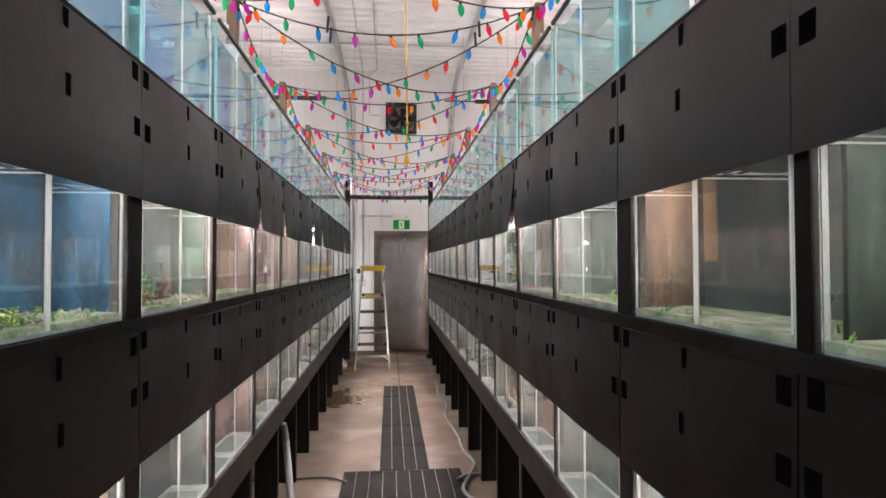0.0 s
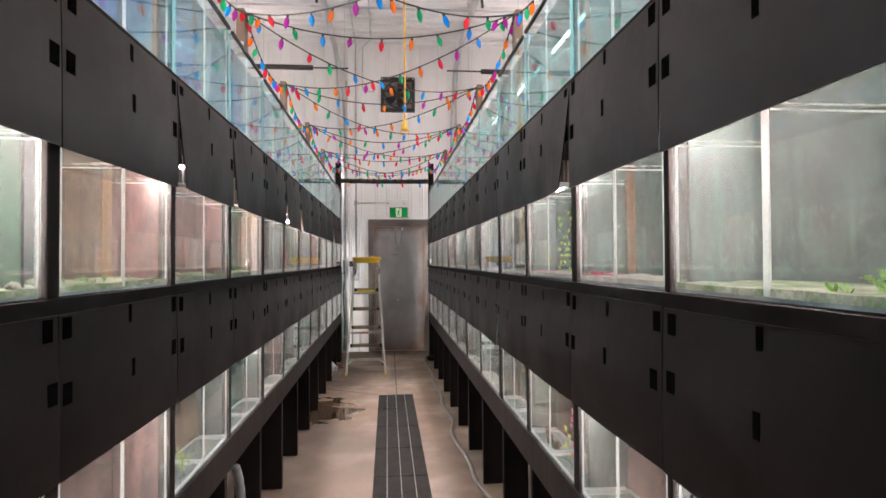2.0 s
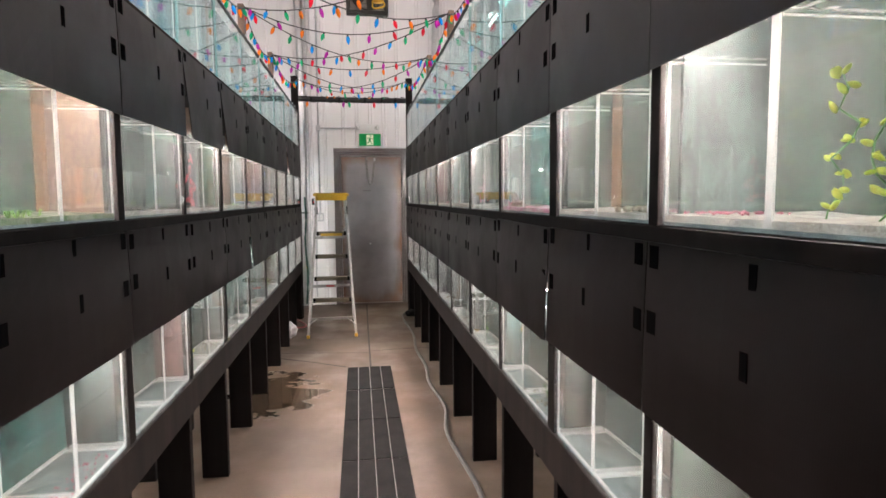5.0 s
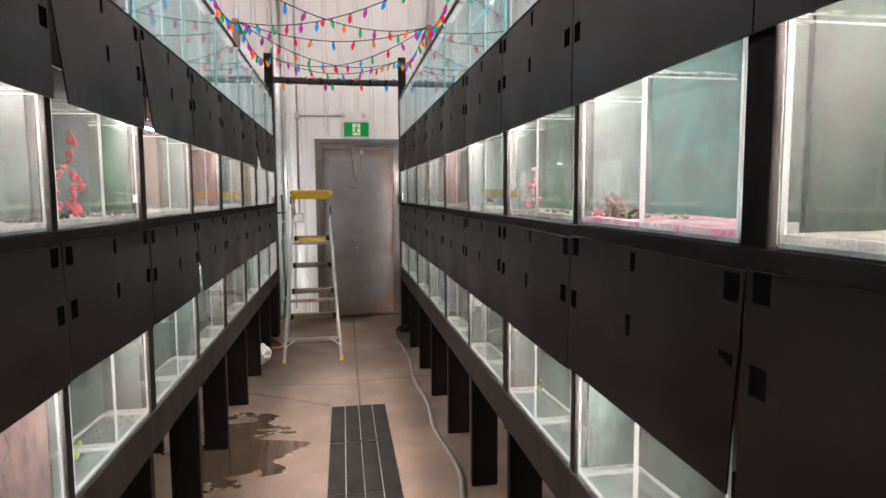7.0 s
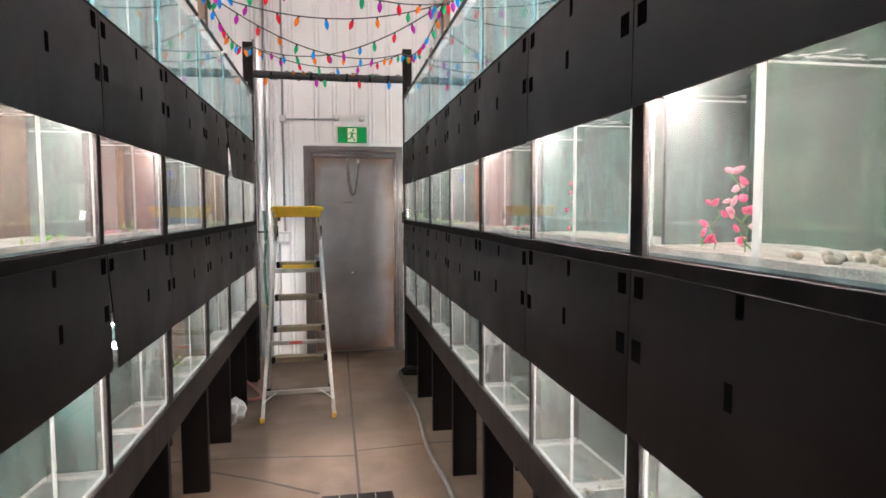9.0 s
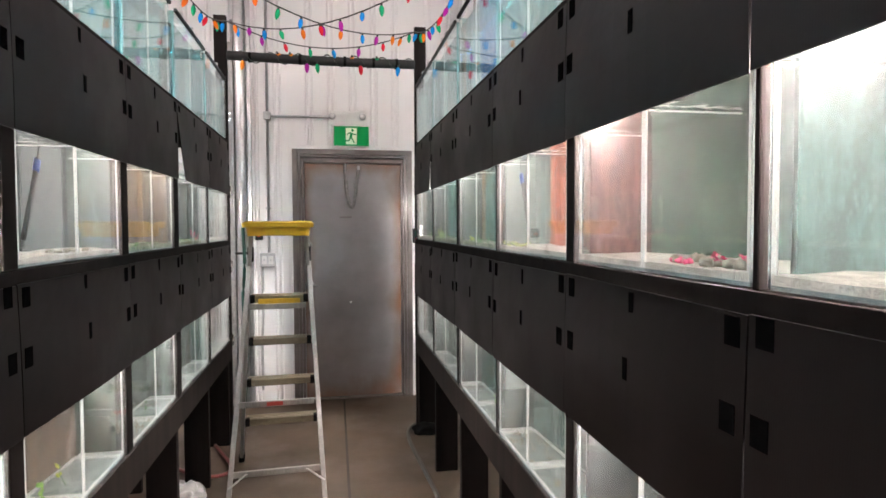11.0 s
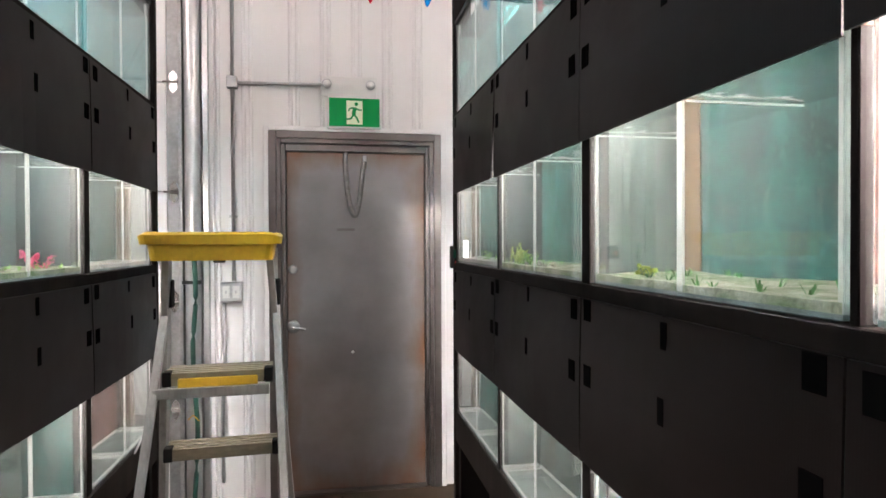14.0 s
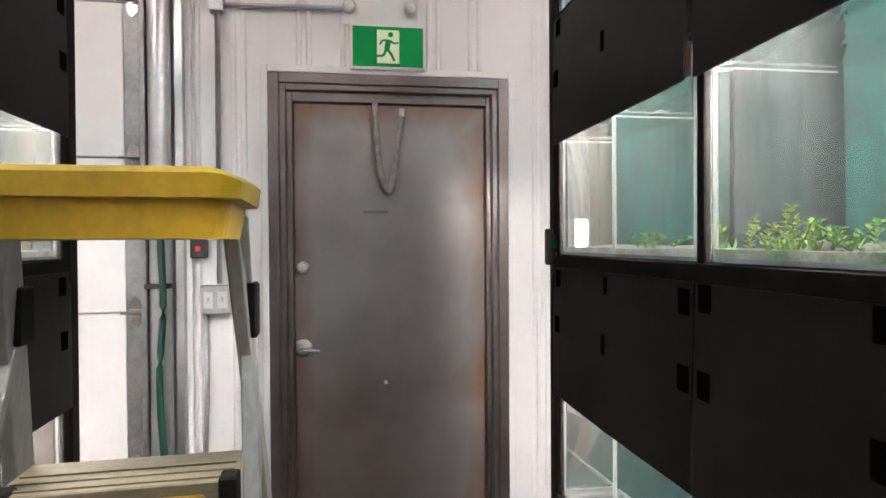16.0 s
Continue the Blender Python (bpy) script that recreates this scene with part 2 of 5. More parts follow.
for nm, c in (("red", (0.85, 0.025, 0.06)), ("orange", (0.95, 0.27, 0.02)), ("green", (0.01, 0.50, 0.20)), ("blue", (0.01, 0.36, 0.85)), ("purple", (0.58, 0.03, 0.48))):
    mm = Mat(nm + "_bulb_plastic", c, 0.25)
    mm.b.inputs["Subsurface Weight"].default_value = 0.0
    tl = mm.n.new("ShaderNodeBsdfTranslucent")
    tl.inputs[0].default_value = (*c, 1)
    ms = mm.n.new("ShaderNodeMixShader")
    ms.inputs[0].default_value = 0.5
    mm.link(mm.b.outputs[0], ms.inputs[1])
    mm.link(tl.outputs[0], ms.inputs[2])
    mm.link(ms.outputs[0], mm.n["Material Output"].inputs[0])
    BULBS.append(mm.m)


def backdrop(name, a, b):
    """Painted tank back with algae runs."""
    m = Mat(name, a, 0.6)
    far = m.math("MULTIPLY", m.random(), 40.0)
    runs = m.noise(16, 6, (1, 1, 0.07), 0.65, far)
    blot = m.noise(13, 8, (1, 1, 0.7), 0.75, far)
    dots = m.noise(75, 2, (1, 1, 0.8), shift=far)
    col = m.mix(m.ramp(runs, [(0.36, (0, 0, 0)), (0.66, (1, 1, 1))]), tuple(1.1 * v for v in a), tuple(0.8 * v for v in b))
    col = m.mix(m.ramp(blot, [(0.43, (0, 0, 0)), (0.60, (0.9, 0.9, 0.9))]), col, tuple(0.25 * v + 0.003 for v in a))
    col = m.mix(m.ramp(dots, [(0.60, (0, 0, 0)), (0.70, (0.35, 0.35, 0.35))]), col, tuple(1.5 * v + 0.035 for v in a))
    m.b.inputs["Specular IOR Level"].default_value = 0.15
    return m.color(col).m


BACKS = {
    "grey": backdrop("grey_tank_back", (0.050, 0.072, 0.065), (0.034, 0.048, 0.044)),
    "brown": backdrop("brown_tank_back", (0.109, 0.075, 0.049), (0.065, 0.048, 0.037)),
    "green": backdrop("green_tank_back", (0.015, 0.033, 0.022), (0.010, 0.021, 0.015)),
    "teal": backdrop("teal_tank_back", (0.018, 0.070, 0.063), (0.012, 0.046, 0.043)),
    "dark": backdrop("dark_tank_back", (0.014, 0.024, 0.024), (0.009, 0.015, 0.016)),
    "brick": backdrop("brick_red_tank_back", (0.40, 0.125, 0.07), (0.30, 0.085, 0.045)),
    "rose": backdrop("rose_tank_back", (0.125, 0.072, 0.064), (0.085, 0.052, 0.047)),
    "blue": backdrop("blue_tank_back", (0.017, 0.078, 0.140), (0.012, 0.055, 0.10)),
    "pale": backdrop("pale_tank_back", (0.074, 0.120, 0.111), (0.051, 0.086, 0.081)),
}
SANDS = {
    "white": mottled("white_sand", (0.60, 0.57, 0.51), (0.34, 0.32, 0.28), 18, 0.8, fine=0.5, bump=0.5, bscale=220),
    "moss": mottled("mossy_bottom", (0.07, 0.13, 0.035), (0.40, 0.39, 0.31), 11, 0.8, fine=0.5, bump=0.5, bscale=150),
    "pink": mottled("pink_gravel", (0.60, 0.12, 0.27), (0.62, 0.55, 0.52), 9, 0.7, fine=0.6, bump=0.6, bscale=160),
    "bare": mottled("bare_glass_bottom", (0.22, 0.26, 0.25), (0.08, 0.105, 0.10), 8, 0.4, fine=0.3),
    "dark": mottled("dark_gravel", (0.09, 0.09, 0.085), (0.16, 0.155, 0.14), 40, 0.8, fine=0.6, bump=0.6, bscale=160),
}

# ---- mesh helpers ----


def mesh_of(name, bm, mat, smooth=False):
    me = bpy.data.meshes.new(name)
    bm.to_mesh(me)
    bm.free()
    if mat:
        me.materials.append(mat)
    if smooth:
        for p in me.polygons:
            p.use_smooth = True
    return me


def part(name, bm, mat, parent=None, label="", smooth=False):
    ob = new(name, mesh_of(name, bm, mat, smooth))
    if parent is not None:
        ob.parent = parent
    if label:
        ob["label"] = label
    return ob


def shared(name, me, parent, m=None):
    ob = new(name, me)
    ob.parent = parent
    if m is not None:
        ob.matrix_basis = m
    return ob


def thing(name, x, y, z, label, category, group="", kind="", rz=0):
    ob = new(name)
    ob.empty_display_size = 0.05
    ob.matrix_world = pose(x, y, z, 0, 0, rz)
    return tagged(ob, label, category, group, kind)


def add_box(bm, x0, x1, y0, y1, z0, z1, bevel=0.0):
    r = bmesh.ops.create_cube(bm, size=1.0)
    vs = r["verts"]
    for v in vs:
        v.co = Vector(((x0 + x1) / 2 + v.co.x * abs(x1 - x0), (y0 + y1) / 2 + v.co.y * abs(y1 - y0), (z0 + z1) / 2 + v.co.z * abs(z1 - z0)))
    if bevel:
        es = {e for v in vs for e in v.link_edges}
        bmesh.ops.bevel(bm, geom=list(es), offset=bevel, segments=1, profile=0.5, affect="EDGES")
    return bm


def box(x0, x1, y0, y1, z0, z1, bevel=0.0):
    return add_box(bmesh.new(), x0, x1, y0, y1, z0, z1, bevel)


def add_tube(bm, pts, r, seg=8, taper=None, caps=True):
    """A round tube along a line of points."""
    pts = [Vector(p) for p in pts]
    rings = []
    up = Vector((0, 0, 1))
    for i, p in enumerate(pts):
        d = (pts[min(i + 1, len(pts) - 1)] - pts[max(i - 1, 0)]).normalized()
        a = d.cross(up)
        if a.length < 0.05:
            a = d.cross(Vector((1, 0, 0)))
        a.normalize()
        b = d.cross(a)
        rr = r if taper is None else r * taper[i]
        rings.append([bm.verts.new(p + a * rr * math.cos(k * math.tau / seg) + b * rr * math.sin(k * math.tau / seg)) for k in range(seg)])
    for q, s in zip(rings, rings[1:]):
        for k in range(seg):
            bm.faces.new((q[k], q[(k + 1) % seg], s[(k + 1) % seg], s[k]))
    if caps:
        bm.faces.new(rings[0])
        bm.faces.new(rings[-1][::-1])
    return bm


def tube(pts, r, seg=8, taper=None):
    bm = add_tube(bmesh.new(), pts, r, seg, taper)
    bmesh.ops.recalc_face_normals(bm, faces=bm.faces)
    return bm


def turned(profile, seg=16, axis=None):
    """A turned body from (radius, height) pairs, about z, or laid along another axis by a matrix."""
    bm = bmesh.new()
    rings = []
    for r, h in profile:
        rings.append([bm.verts.new((r * math.cos(k * math.tau / seg), r * math.sin(k * math.tau / seg), h)) for k in range(seg)])
    for q, s in zip(rings, rings[1:]):
        for k in range(seg):
            bm.faces.new((q[k], q[(k + 1) % seg], s[(k + 1) % seg], s[k]))
    bm.faces.new(rings[0][::-1])
    bm.faces.new(rings[-1])
    bmesh.ops.recalc_face_normals(bm, faces=bm.faces)
    if axis is not None:
        bm.transform(axis)
    return bm


def smooth_line(pts, n=8):
    """Points along a Catmull-Rom line."""
    pts = [Vector(p) for p in pts]
    out = []
    for i in range(len(pts) - 1):
        p0, p1, p2, p3 = pts[max(i - 1, 0)], pts[i], pts[i + 1], pts[min(i + 2, len(pts) - 1)]
        for k in range(n):
            t = k / n
            out.append(0.5 * (2 * p1 + (p2 - p0) * t + (2 * p0 - 5 * p1 + 4 * p2 - p3) * t * t + (3 * p1 - p0 - 3 * p2 + p3) * t ** 3))
    return out + [pts[-1]]


# ---- the hall ----
WALL_Y = 11.367
CEIL = 5.25
HALL_L, HALL_R, HALL_BACK = -4.2, 4.2, -3.5

floor = tagged(part("floor", box(HALL_L, HALL_R, HALL_BACK, WALL_Y + 0.3, -0.15, 0), CONCRETE), "bare stained concrete floor of the fish room", "floor", kind="structure")


def ribbed(name, w, h, mat, pitch=0.19, depth=0.008):
    """A sheet of box-profile steel: w wide along x, h high along z, ribs standing proud towards -y."""
    bm = bmesh.new()
    xs = []
    x = 0.0
    while x < w:
        for dx, d in ((0.0, 0.0), (pitch * 0.62, 0.0), (pitch * 0.66, depth), (pitch * 0.72, depth), (pitch * 0.76, 0.0), (pitch * 0.84, 0.0), (pitch * 0.88, depth), (pitch * 0.94, depth), (pitch * 0.98, 0.0)):
            if x + dx <= w:
                xs.append((x + dx, -d))
        x += pitch
    xs.append((w, 0.0))
    lo = [bm.verts.new((a, b, 0)) for a, b in xs]
    hi = [bm.verts.new((a, b, h)) for a, b in xs]
    for i in range(len(xs) - 1):
        bm.faces.new((lo[i], lo[i + 1], hi[i + 1], hi[i]))
    return bm


def wall(name, x0, x1, y, z0, z1, label, flip=False):
    """A wall with a steel liner sheet on its room side and a core behind it."""
    bm = ribbed(name, x1 - x0, z1 - z0, WHITE)
    bm.transform(Matrix.Translation((x0, y, z0)))
    add_box(bm, x0, x1, y + 0.002, y + 0.15, z0, z1)
    ob = part(name, bm, WHITE)
    return tagged(ob, label, "wall", kind="structure")


DX0, DX1, DTOP = -0.217, 0.648, 2.122
FX0, FX1, FTOP = -0.315, 0.742, 2.238
wl = "white ribbed steel wall panels, a little grimy"
wall("wall_north_left", HALL_L, FX0, WALL_Y, 0, CEIL, wl)
wall("wall_north_right", FX1, HALL_R, WALL_Y, 0, CEIL, wl)
wall("wall_north_top", FX0, FX1, WALL_Y, FTOP, CEIL, wl)
for nm, x, rz in (("wall_west", HALL_L, 90), ("wall_east", HALL_R, -90)):
    L = WALL_Y - HALL_BACK
    bm = ribbed(nm, L, CEIL, WHITE)
    add_box(bm, 0, L, 0.002, 0.15, 0, CEIL)
    bm.transform(pose(x, HALL_BACK if rz == 90 else WALL_Y, 0, 0, 0, rz))
    tagged(part(nm, bm, WHITE), wl, "wall", kind="structure")
bm = ribbed("wall_south", HALL_R - HALL_L, CEIL, WHITE)
add_box(bm, 0, HALL_R - HALL_L, 0.002, 0.15, 0, CEIL)
bm.transform(pose(HALL_R, HALL_BACK, 0, 0, 0, 180))
tagged(part("wall_south", bm, WHITE), wl, "wall", kind="structure")
bm = ribbed("ceiling", WALL_Y - HALL_BACK, HALL_R - HALL_L, WHITE, 0.22, 0.014)
add_box(bm, 0, WALL_Y - HALL_BACK, 0.002, 0.12, 0, HALL_R - HALL_L)
bm.transform(Matrix.Translation((HALL_L, HALL_BACK, CEIL)) @ Matrix(((0, 0, 1, 0), (1, 0, 0, 0), (0, 1, 0, 0), (0, 0, 0, 1))))
tagged(part("ceiling", bm, WHITE), "white ribbed steel ceiling", "ceiling", kind="structure")

# ---- racks ----
FACE = {1: 0.647, -1: -0.698}
GAPS = {
    1: [(-1.32, -1.28), (-0.60, -0.54), (0.14, 0.185), (0.867, 0.917), (1.59, 1.70), (2.375, 2.41), (3.055, 3.12), (3.785, 3.835), (4.45, 4.525), (5.21, 5.25), (5.935, 6.0),
        (6.68, 6.705), (7.38, 7.445), (8.14, 8.165), (8.86, 8.915), (9.635, 9.667), (10.385, 10.42)],
    -1: [(-1.32, -1.28), (-0.60, -0.55), (0.13, 0.18), (0.865, 0.92), (1.617, 1.719), (2.38, 2.44), (3.106, 3.16), (3.84, 3.885), (4.56, 4.62), (5.27, 5.31), (5.955, 6.02),
         (6.70, 6.74), (7.39, 7.465), (8.175, 8.25), (8.89, 8.98), (9.65, 9.70), (10.36, 10.40)],
}
DEPTH = 0.46
TANK_H = 0.41
BEAM = (0.60, 0.742)
TIERS = (0.745, 1.461, 2.172)      # floors of the three rows of tanks
RIM = 2.60
SHELF_H = 0.06
PANELS = ((1.045, 1.425), (1.784, 2.150))


def span(side, u0, u1):
    a, b = FACE[side] + side * u0, FACE[side] + side * u1
    return min(a, b), max(a, b)


def build_rack(side):
    y0, y1 = GAPS[side][0][0], GAPS[side][-1][1]
    rack = thing("aquarium_rack", FACE[side] + side * 0.3, (y0 + y1) / 2, 0, "long black-painted timber rack on short legs, three tiers of aquariums", "rack", "aquarium racks", rz=0)
    inv = rack.matrix_world.inverted()

    def add(name, bm, mat, label=""):
        bm.transform(inv)
        return part(name, bm, mat, rack, label)

    for u in (0.0, DEPTH + 0.02):
        add("beam", box(*span(side, u, u + 0.04), y0, y1, BEAM[0], BEAM[1], 0.003), STAIN)
    for z in TIERS[1:]:
        add("shelf", box(*span(side, 0.002, DEPTH + 0.06), y0, y1, z - SHELF_H, z - 0.002, 0.002), DARKSHADE)
    add("shelf", box(*span(side, 0.042, DEPTH + 0.018), y0, y1, BEAM[1] - 0.02, BEAM[1], 0.0), STAIN)
    for z0, z1 in ((BEAM[1] + 0.002, TIERS[1] - SHELF_H - 0.001), (TIERS[1], TIERS[2] - SHELF_H - 0.001)):
        add("back_board", box(*span(side, DEPTH + 0.062, DEPTH + 0.07), y0, y1, z0, z1), BACKBOARD)
    leg = box(-0.07, 0.07, -0.02, 0.02, 0, BEAM[0], 0.003)
    legm = mesh_of("leg", leg, DARKSHADE)
    for a, b in GAPS[side]:
        c = (a + b) / 2
        for u in (0.08, DEPTH):
            shared("leg", legm, rack, inv @ Matrix.Translation((FACE[side] + side * u, c - 0.04, 0)))
        w = max(b - a - 0.012, 0.012)
        for z0, z1 in ((TIERS[0], TIERS[1] - SHELF_H), (TIERS[1], TIERS[2] - SHELF_H)):
            add("upright", box(*span(side, 0.004, 0.09), c - w / 2, c + w / 2, z0 - 0.002, z0 + 0.333, 0.002), DARKSHADE)
            add("upright", box(*span(side, 0.004, 0.09), c - w / 2, c + w / 2, z0 + 0.3335, z1, 0.002), LUMBER)
            add("rear_upright", box(*span(side, 0.335, 0.43), c - w / 2, c + w / 2, z0 - 0.002, z1, 0.002), LUMBER, "bare timber upright between two tanks")
    return rack


for rack_side in (1, -1):
    build_rack(rack_side)


def add_water(bm, x0, x1, y0, y1, z0, z1, seed):
    """A closed body of water with small ripples on its top."""
    nx, ny = 12, 18
    o = Vector((seed * 3.7, seed * 1.3, 0))
    top, low = {}, {}
    for i in range(nx + 1):
        for j in range(ny + 1):
            x, y = x0 + (x1 - x0) * i / nx, y0 + (y1 - y0) * j / ny
            rim = 0.0 if i in (0, nx) or j in (0, ny) else 1.0
            top[i, j] = bm.verts.new((x, y, z1 + rim * 0.0022 * noise.noise(Vector((x, y, 0)) * 26 + o)))
            if not rim:
                low[i, j] = bm.verts.new((x, y, z0))
    for i in range(nx):
        for j in range(ny):
            bm.faces.new((top[i, j], top[i + 1, j], top[i + 1, j + 1], top[i, j + 1]))
    loop = [(i, 0) for i in range(nx)] + [(nx, j) for j in range(ny)] + [(i, ny) for i in range(nx, 0, -1)] + [(0, j) for j in range(ny, 0, -1)]
    for a, b in zip(loop, loop[1:] + loop[:1]):
        bm.faces.new((low[a], low[b], top[b], top[a]))
    bm.faces.new([low[a] for a in loop[::-1]])
    bmesh.ops.recalc_face_normals(bm, faces=bm.faces)
    return bm


def build_tank(side, tier, ya, yb, back, far, sand, post=0):
    z0 = TIERS[tier]
    ym, hw = (ya + yb) / 2, (yb - ya) / 2 - 0.003
    h = TANK_H if tier < 2 else RIM - TIERS[2] - 0.012
    d = DEPTH - 0.03
    names = {"blue": "blue", "brick": "brick-red", "dark": "dark", "teal": "teal", "green": "dark green", "grey": "grey", "brown": "brown", "rose": "rose-brown", "pale": "pale green"}
    bot = {"white": "white sand", "moss": "mossy green bottom", "pink": "pink gravel", "bare": "bare bottom", "dark": "dark gravel"}
    t = thing("aquarium", FACE[side], ym, z0, "glass aquarium, %s side and %s back, %s" % (names[far].split("-")[0], names[back].split("-")[0], bot[sand]) if tier < 2 else "clear glass aquarium with a %s tint, nothing on its bottom" % names[back], "aquarium", "aquariums on the racks")
    # built in the tank's own frame: x runs from the front glass into the rack
    s = side
    f = lambda a, b: (min(s * a, s * b), max(s * a, s * b))
    g = 0.006

    def add(name, bm, mat, shadow=True):
        ob = part(name, bm, mat, t)
        ob.visible_shadow = shadow
        return ob

    add("front_pane", box(*f(0.004, 0.004 + g), -hw, hw, 0.001, h), PANE if tier else LOWPANE, False)
    if tier < 2:
        if back == "brick":
            # the red sheet stops short of the rear glass's far end
            add("back_panel", box(*f(d, d + 0.01), 0.2, hw, 0.001, h), BACKS["pale"])
            add("back_panel", box(*f(d - 0.002, d + 0.01), -hw, 0.1995, 0.001, h), BACKS[back])
        else:
            add("back_panel", box(*f(d, d + 0.01), -hw, hw, 0.001, h), BACKS[back])
    else:
        add("back_pane", box(*f(d + 0.005, d + 0.005 + g), -hw, hw, 0.001, h), TOPBLUE if back == "blue" else TOPBACK, False)
    add("side_pane", box(*f(0.011, d - 0.001), -hw, -hw + g, 0.009, h), SIDEPANE if tier < 2 else TOPSIDE, False)
    add("side_pane", box(*f(0.011, d - 0.001), hw - g, hw, 0.009, h), TOPSIDE if tier == 2 else SIDEPANE, False)
    if tier < 2 and yb < 10.0:
        # a painted sheet lies against the far glass, short of the front upright
        add("side_panel", box(*f(0.085, d - 0.002), hw - g - 0.0035, hw - g - 0.001, 0.009, h - 0.01), BACKS[far])
        if post:
            # bare timber shows through the rear glass beside the corner
            add("timber_post", box(*f(d - 0.006, d - 0.001), hw - 0.072, hw - 0.012, 0.009 if post == 1 else 0.15, h), POSTWOOD)
    top = 0.338 if tier < 2 else h - 0.06
    add("divider", box(*f(0.0215, d - 0.001), -0.004, 0.004, 0.009, h - 0.01), CLEAR, False)
    add("divider_bead", box(*f(0.013, 0.021), -0.0085, 0.0085, 0.009, h - 0.01), EDGE, False)
    for y in (-hw, hw - 0.009):
        add("corner_bead", box(*f(0.0145, 0.022), y + g + 0.0005 if y < 0 else y - g - 0.0005, y + 0.009 + (g + 0.0005 if y < 0 else -g - 0.0005), 0.009, h - 0.01), EDGE, False)
    if tier < 2:
        add("bottom_bead", box(*f(0.0145, 0.022), -hw + 0.018, hw - 0.018, 0.0085, 0.018), EDGE, False)
    if tier < 2:
        add("rear_bead", box(*f(d - 0.013, d - 0.003), -hw + 0.018, hw - 0.018, 0.0085, 0.018), EDGE, False)
        for y in (hw - g - 0.010, -0.013):
            add("side_bead", box(*f(0.03, d - 0.02), y, y + 0.009, 0.0085, 0.022 if tier == 0 else 0.016), EDGE, False)
            if tier == 0:
                # flat pale strip imitating a bright bar of lamplight reflected on the bottom
                add("floor_strip", box(*f(0.03, d - 0.02), y - 0.022, y - 0.001, 0.0085, 0.012), EDGE, False)
            # pale strip painted for the glint of light where the water meets the glass
            add("lime_line", box(*f(0.03, d - 0.02), y + 0.006, y + 0.009, top - 0.007, top - 0.0035), EDGE, False)
    bm = box(*f(0.013, d - 0.002), -hw + g + 0.001, hw - g - 0.001, 0.001, 0.008)
    add("bottom_pane", bm, SANDS["bare"])
    if sand != "bare":
        bm = bmesh.new()
        nx, ny = 10, 14
        grid = {}
        rnd = random.Random(int(ym * 100) + tier * 7 + s)
        o = Vector((rnd.random() * 50, rnd.random() * 50, 0))
        for i in range(nx + 1):
            for j in range(ny + 1):
                x = 0.014 + (d - 0.018) * i / nx
                y = -hw + 0.009 + (2 * hw - 0.018) * j / ny
                z = (0.019 if tier else 0.011) + 0.006 * (noise.noise(Vector((x, y, 0)) * 9 + o) + 1) * (0.5 + 0.7 * i / nx)
                grid[i, j] = bm.verts.new((s * x, y, z))
        for i in range(nx):
            for j in range(ny):
                q = (grid[i, j], grid[i + 1, j], grid[i + 1, j + 1], grid[i, j + 1])
                bm.faces.new(q if s > 0 else q[::-1])
        lip = [bm.verts.new((s * 0.0135, grid[0, j].co.y, 0.006)) for j in range(ny + 1)]
        for j in range(ny):
            bm.faces.new((lip[j], lip[j + 1], grid[0, j + 1], grid[0, j]))
        bmesh.ops.recalc_face_normals(bm, faces=bm.faces)
        add("substrate", bm, SANDS[sand])
    x0, x1 = f(0.012, d + 0.004)
    add("water", add_water(bmesh.new(), x0, x1, -hw + 0.002, hw - 0.002, 0.003, top, ym + tier), WATER, False)
    if tier == 2:
        bm = box(*f(-0.004, 0.010), -hw, hw, h - 0.004, h + 0.012, 0.002)
        add("rim", bm, BLACK)
    return t


def build_bar(side, tier, ya, yb, v, deep, lamp, bare=False):
    """An LED flood hung close over the water of a tank; in the top row an added fill lamp standing on its rim."""
    z = TIERS[tier] + (0.385 if tier < 2 else TANK_H + 0.06)
    L = 0.06 if tier < 2 else 0.15
    x = FACE[side] + side * (deep if tier < 2 else 0.27)
    t = thing("aquarium_light", x, ya + (yb - ya) * v, z, "short white LED flood lamp over an aquarium", "light", "LED lamps over the aquariums")
    part("housing", box(-0.035, 0.035, -L, L, 0.0, 0.025, 0.004), GREYPLASTIC, t)
    part("led_strip", box(-0.028, 0.028, -L + 0.008, L - 0.008, -0.004, -0.0005), lamp, t)
    if bare:
        # glowing tube added only to brighten the gap at a loose panel's corner
        part("gap_fill_tube", tube([(0, -L + 0.04, 0.10), (0, L - 0.04, 0.10)], 0.007, 10), LEDDIM, t, smooth=True)
    for y in (-L + 0.03, L - 0.03):
        if tier < 2:
            part("hanger", box(-0.004, 0.004, y - 0.004, y + 0.004, 0.0255, TIERS[tier + 1] - SHELF_H - z), BLACK, t)
        else:
            part("foot", box(*sorted((-side * 0.262, side * 0.155)), y - 0.006, y + 0.006, -0.056, -0.005), GREYPLASTIC, t)
    return t


def lamp_of(s, tier, i, deep):
    """How strong a lamp a tank has: dim at the entrance, brightest over the far tanks of one side."""
    if tier == 2:
        return LEDFILL
    if deep < 0.06:
        return LEDHOT
    if tier == 1:
        return LEDDIM if i <= 3 else LEDSTRONG if s > 0 and 9 <= i <= 12 else LEDLOW if i >= 13 else LEDMAT
    return LEDCOOLDIM if i <= 4 else LEDFOOT


rnd = random.Random(4)
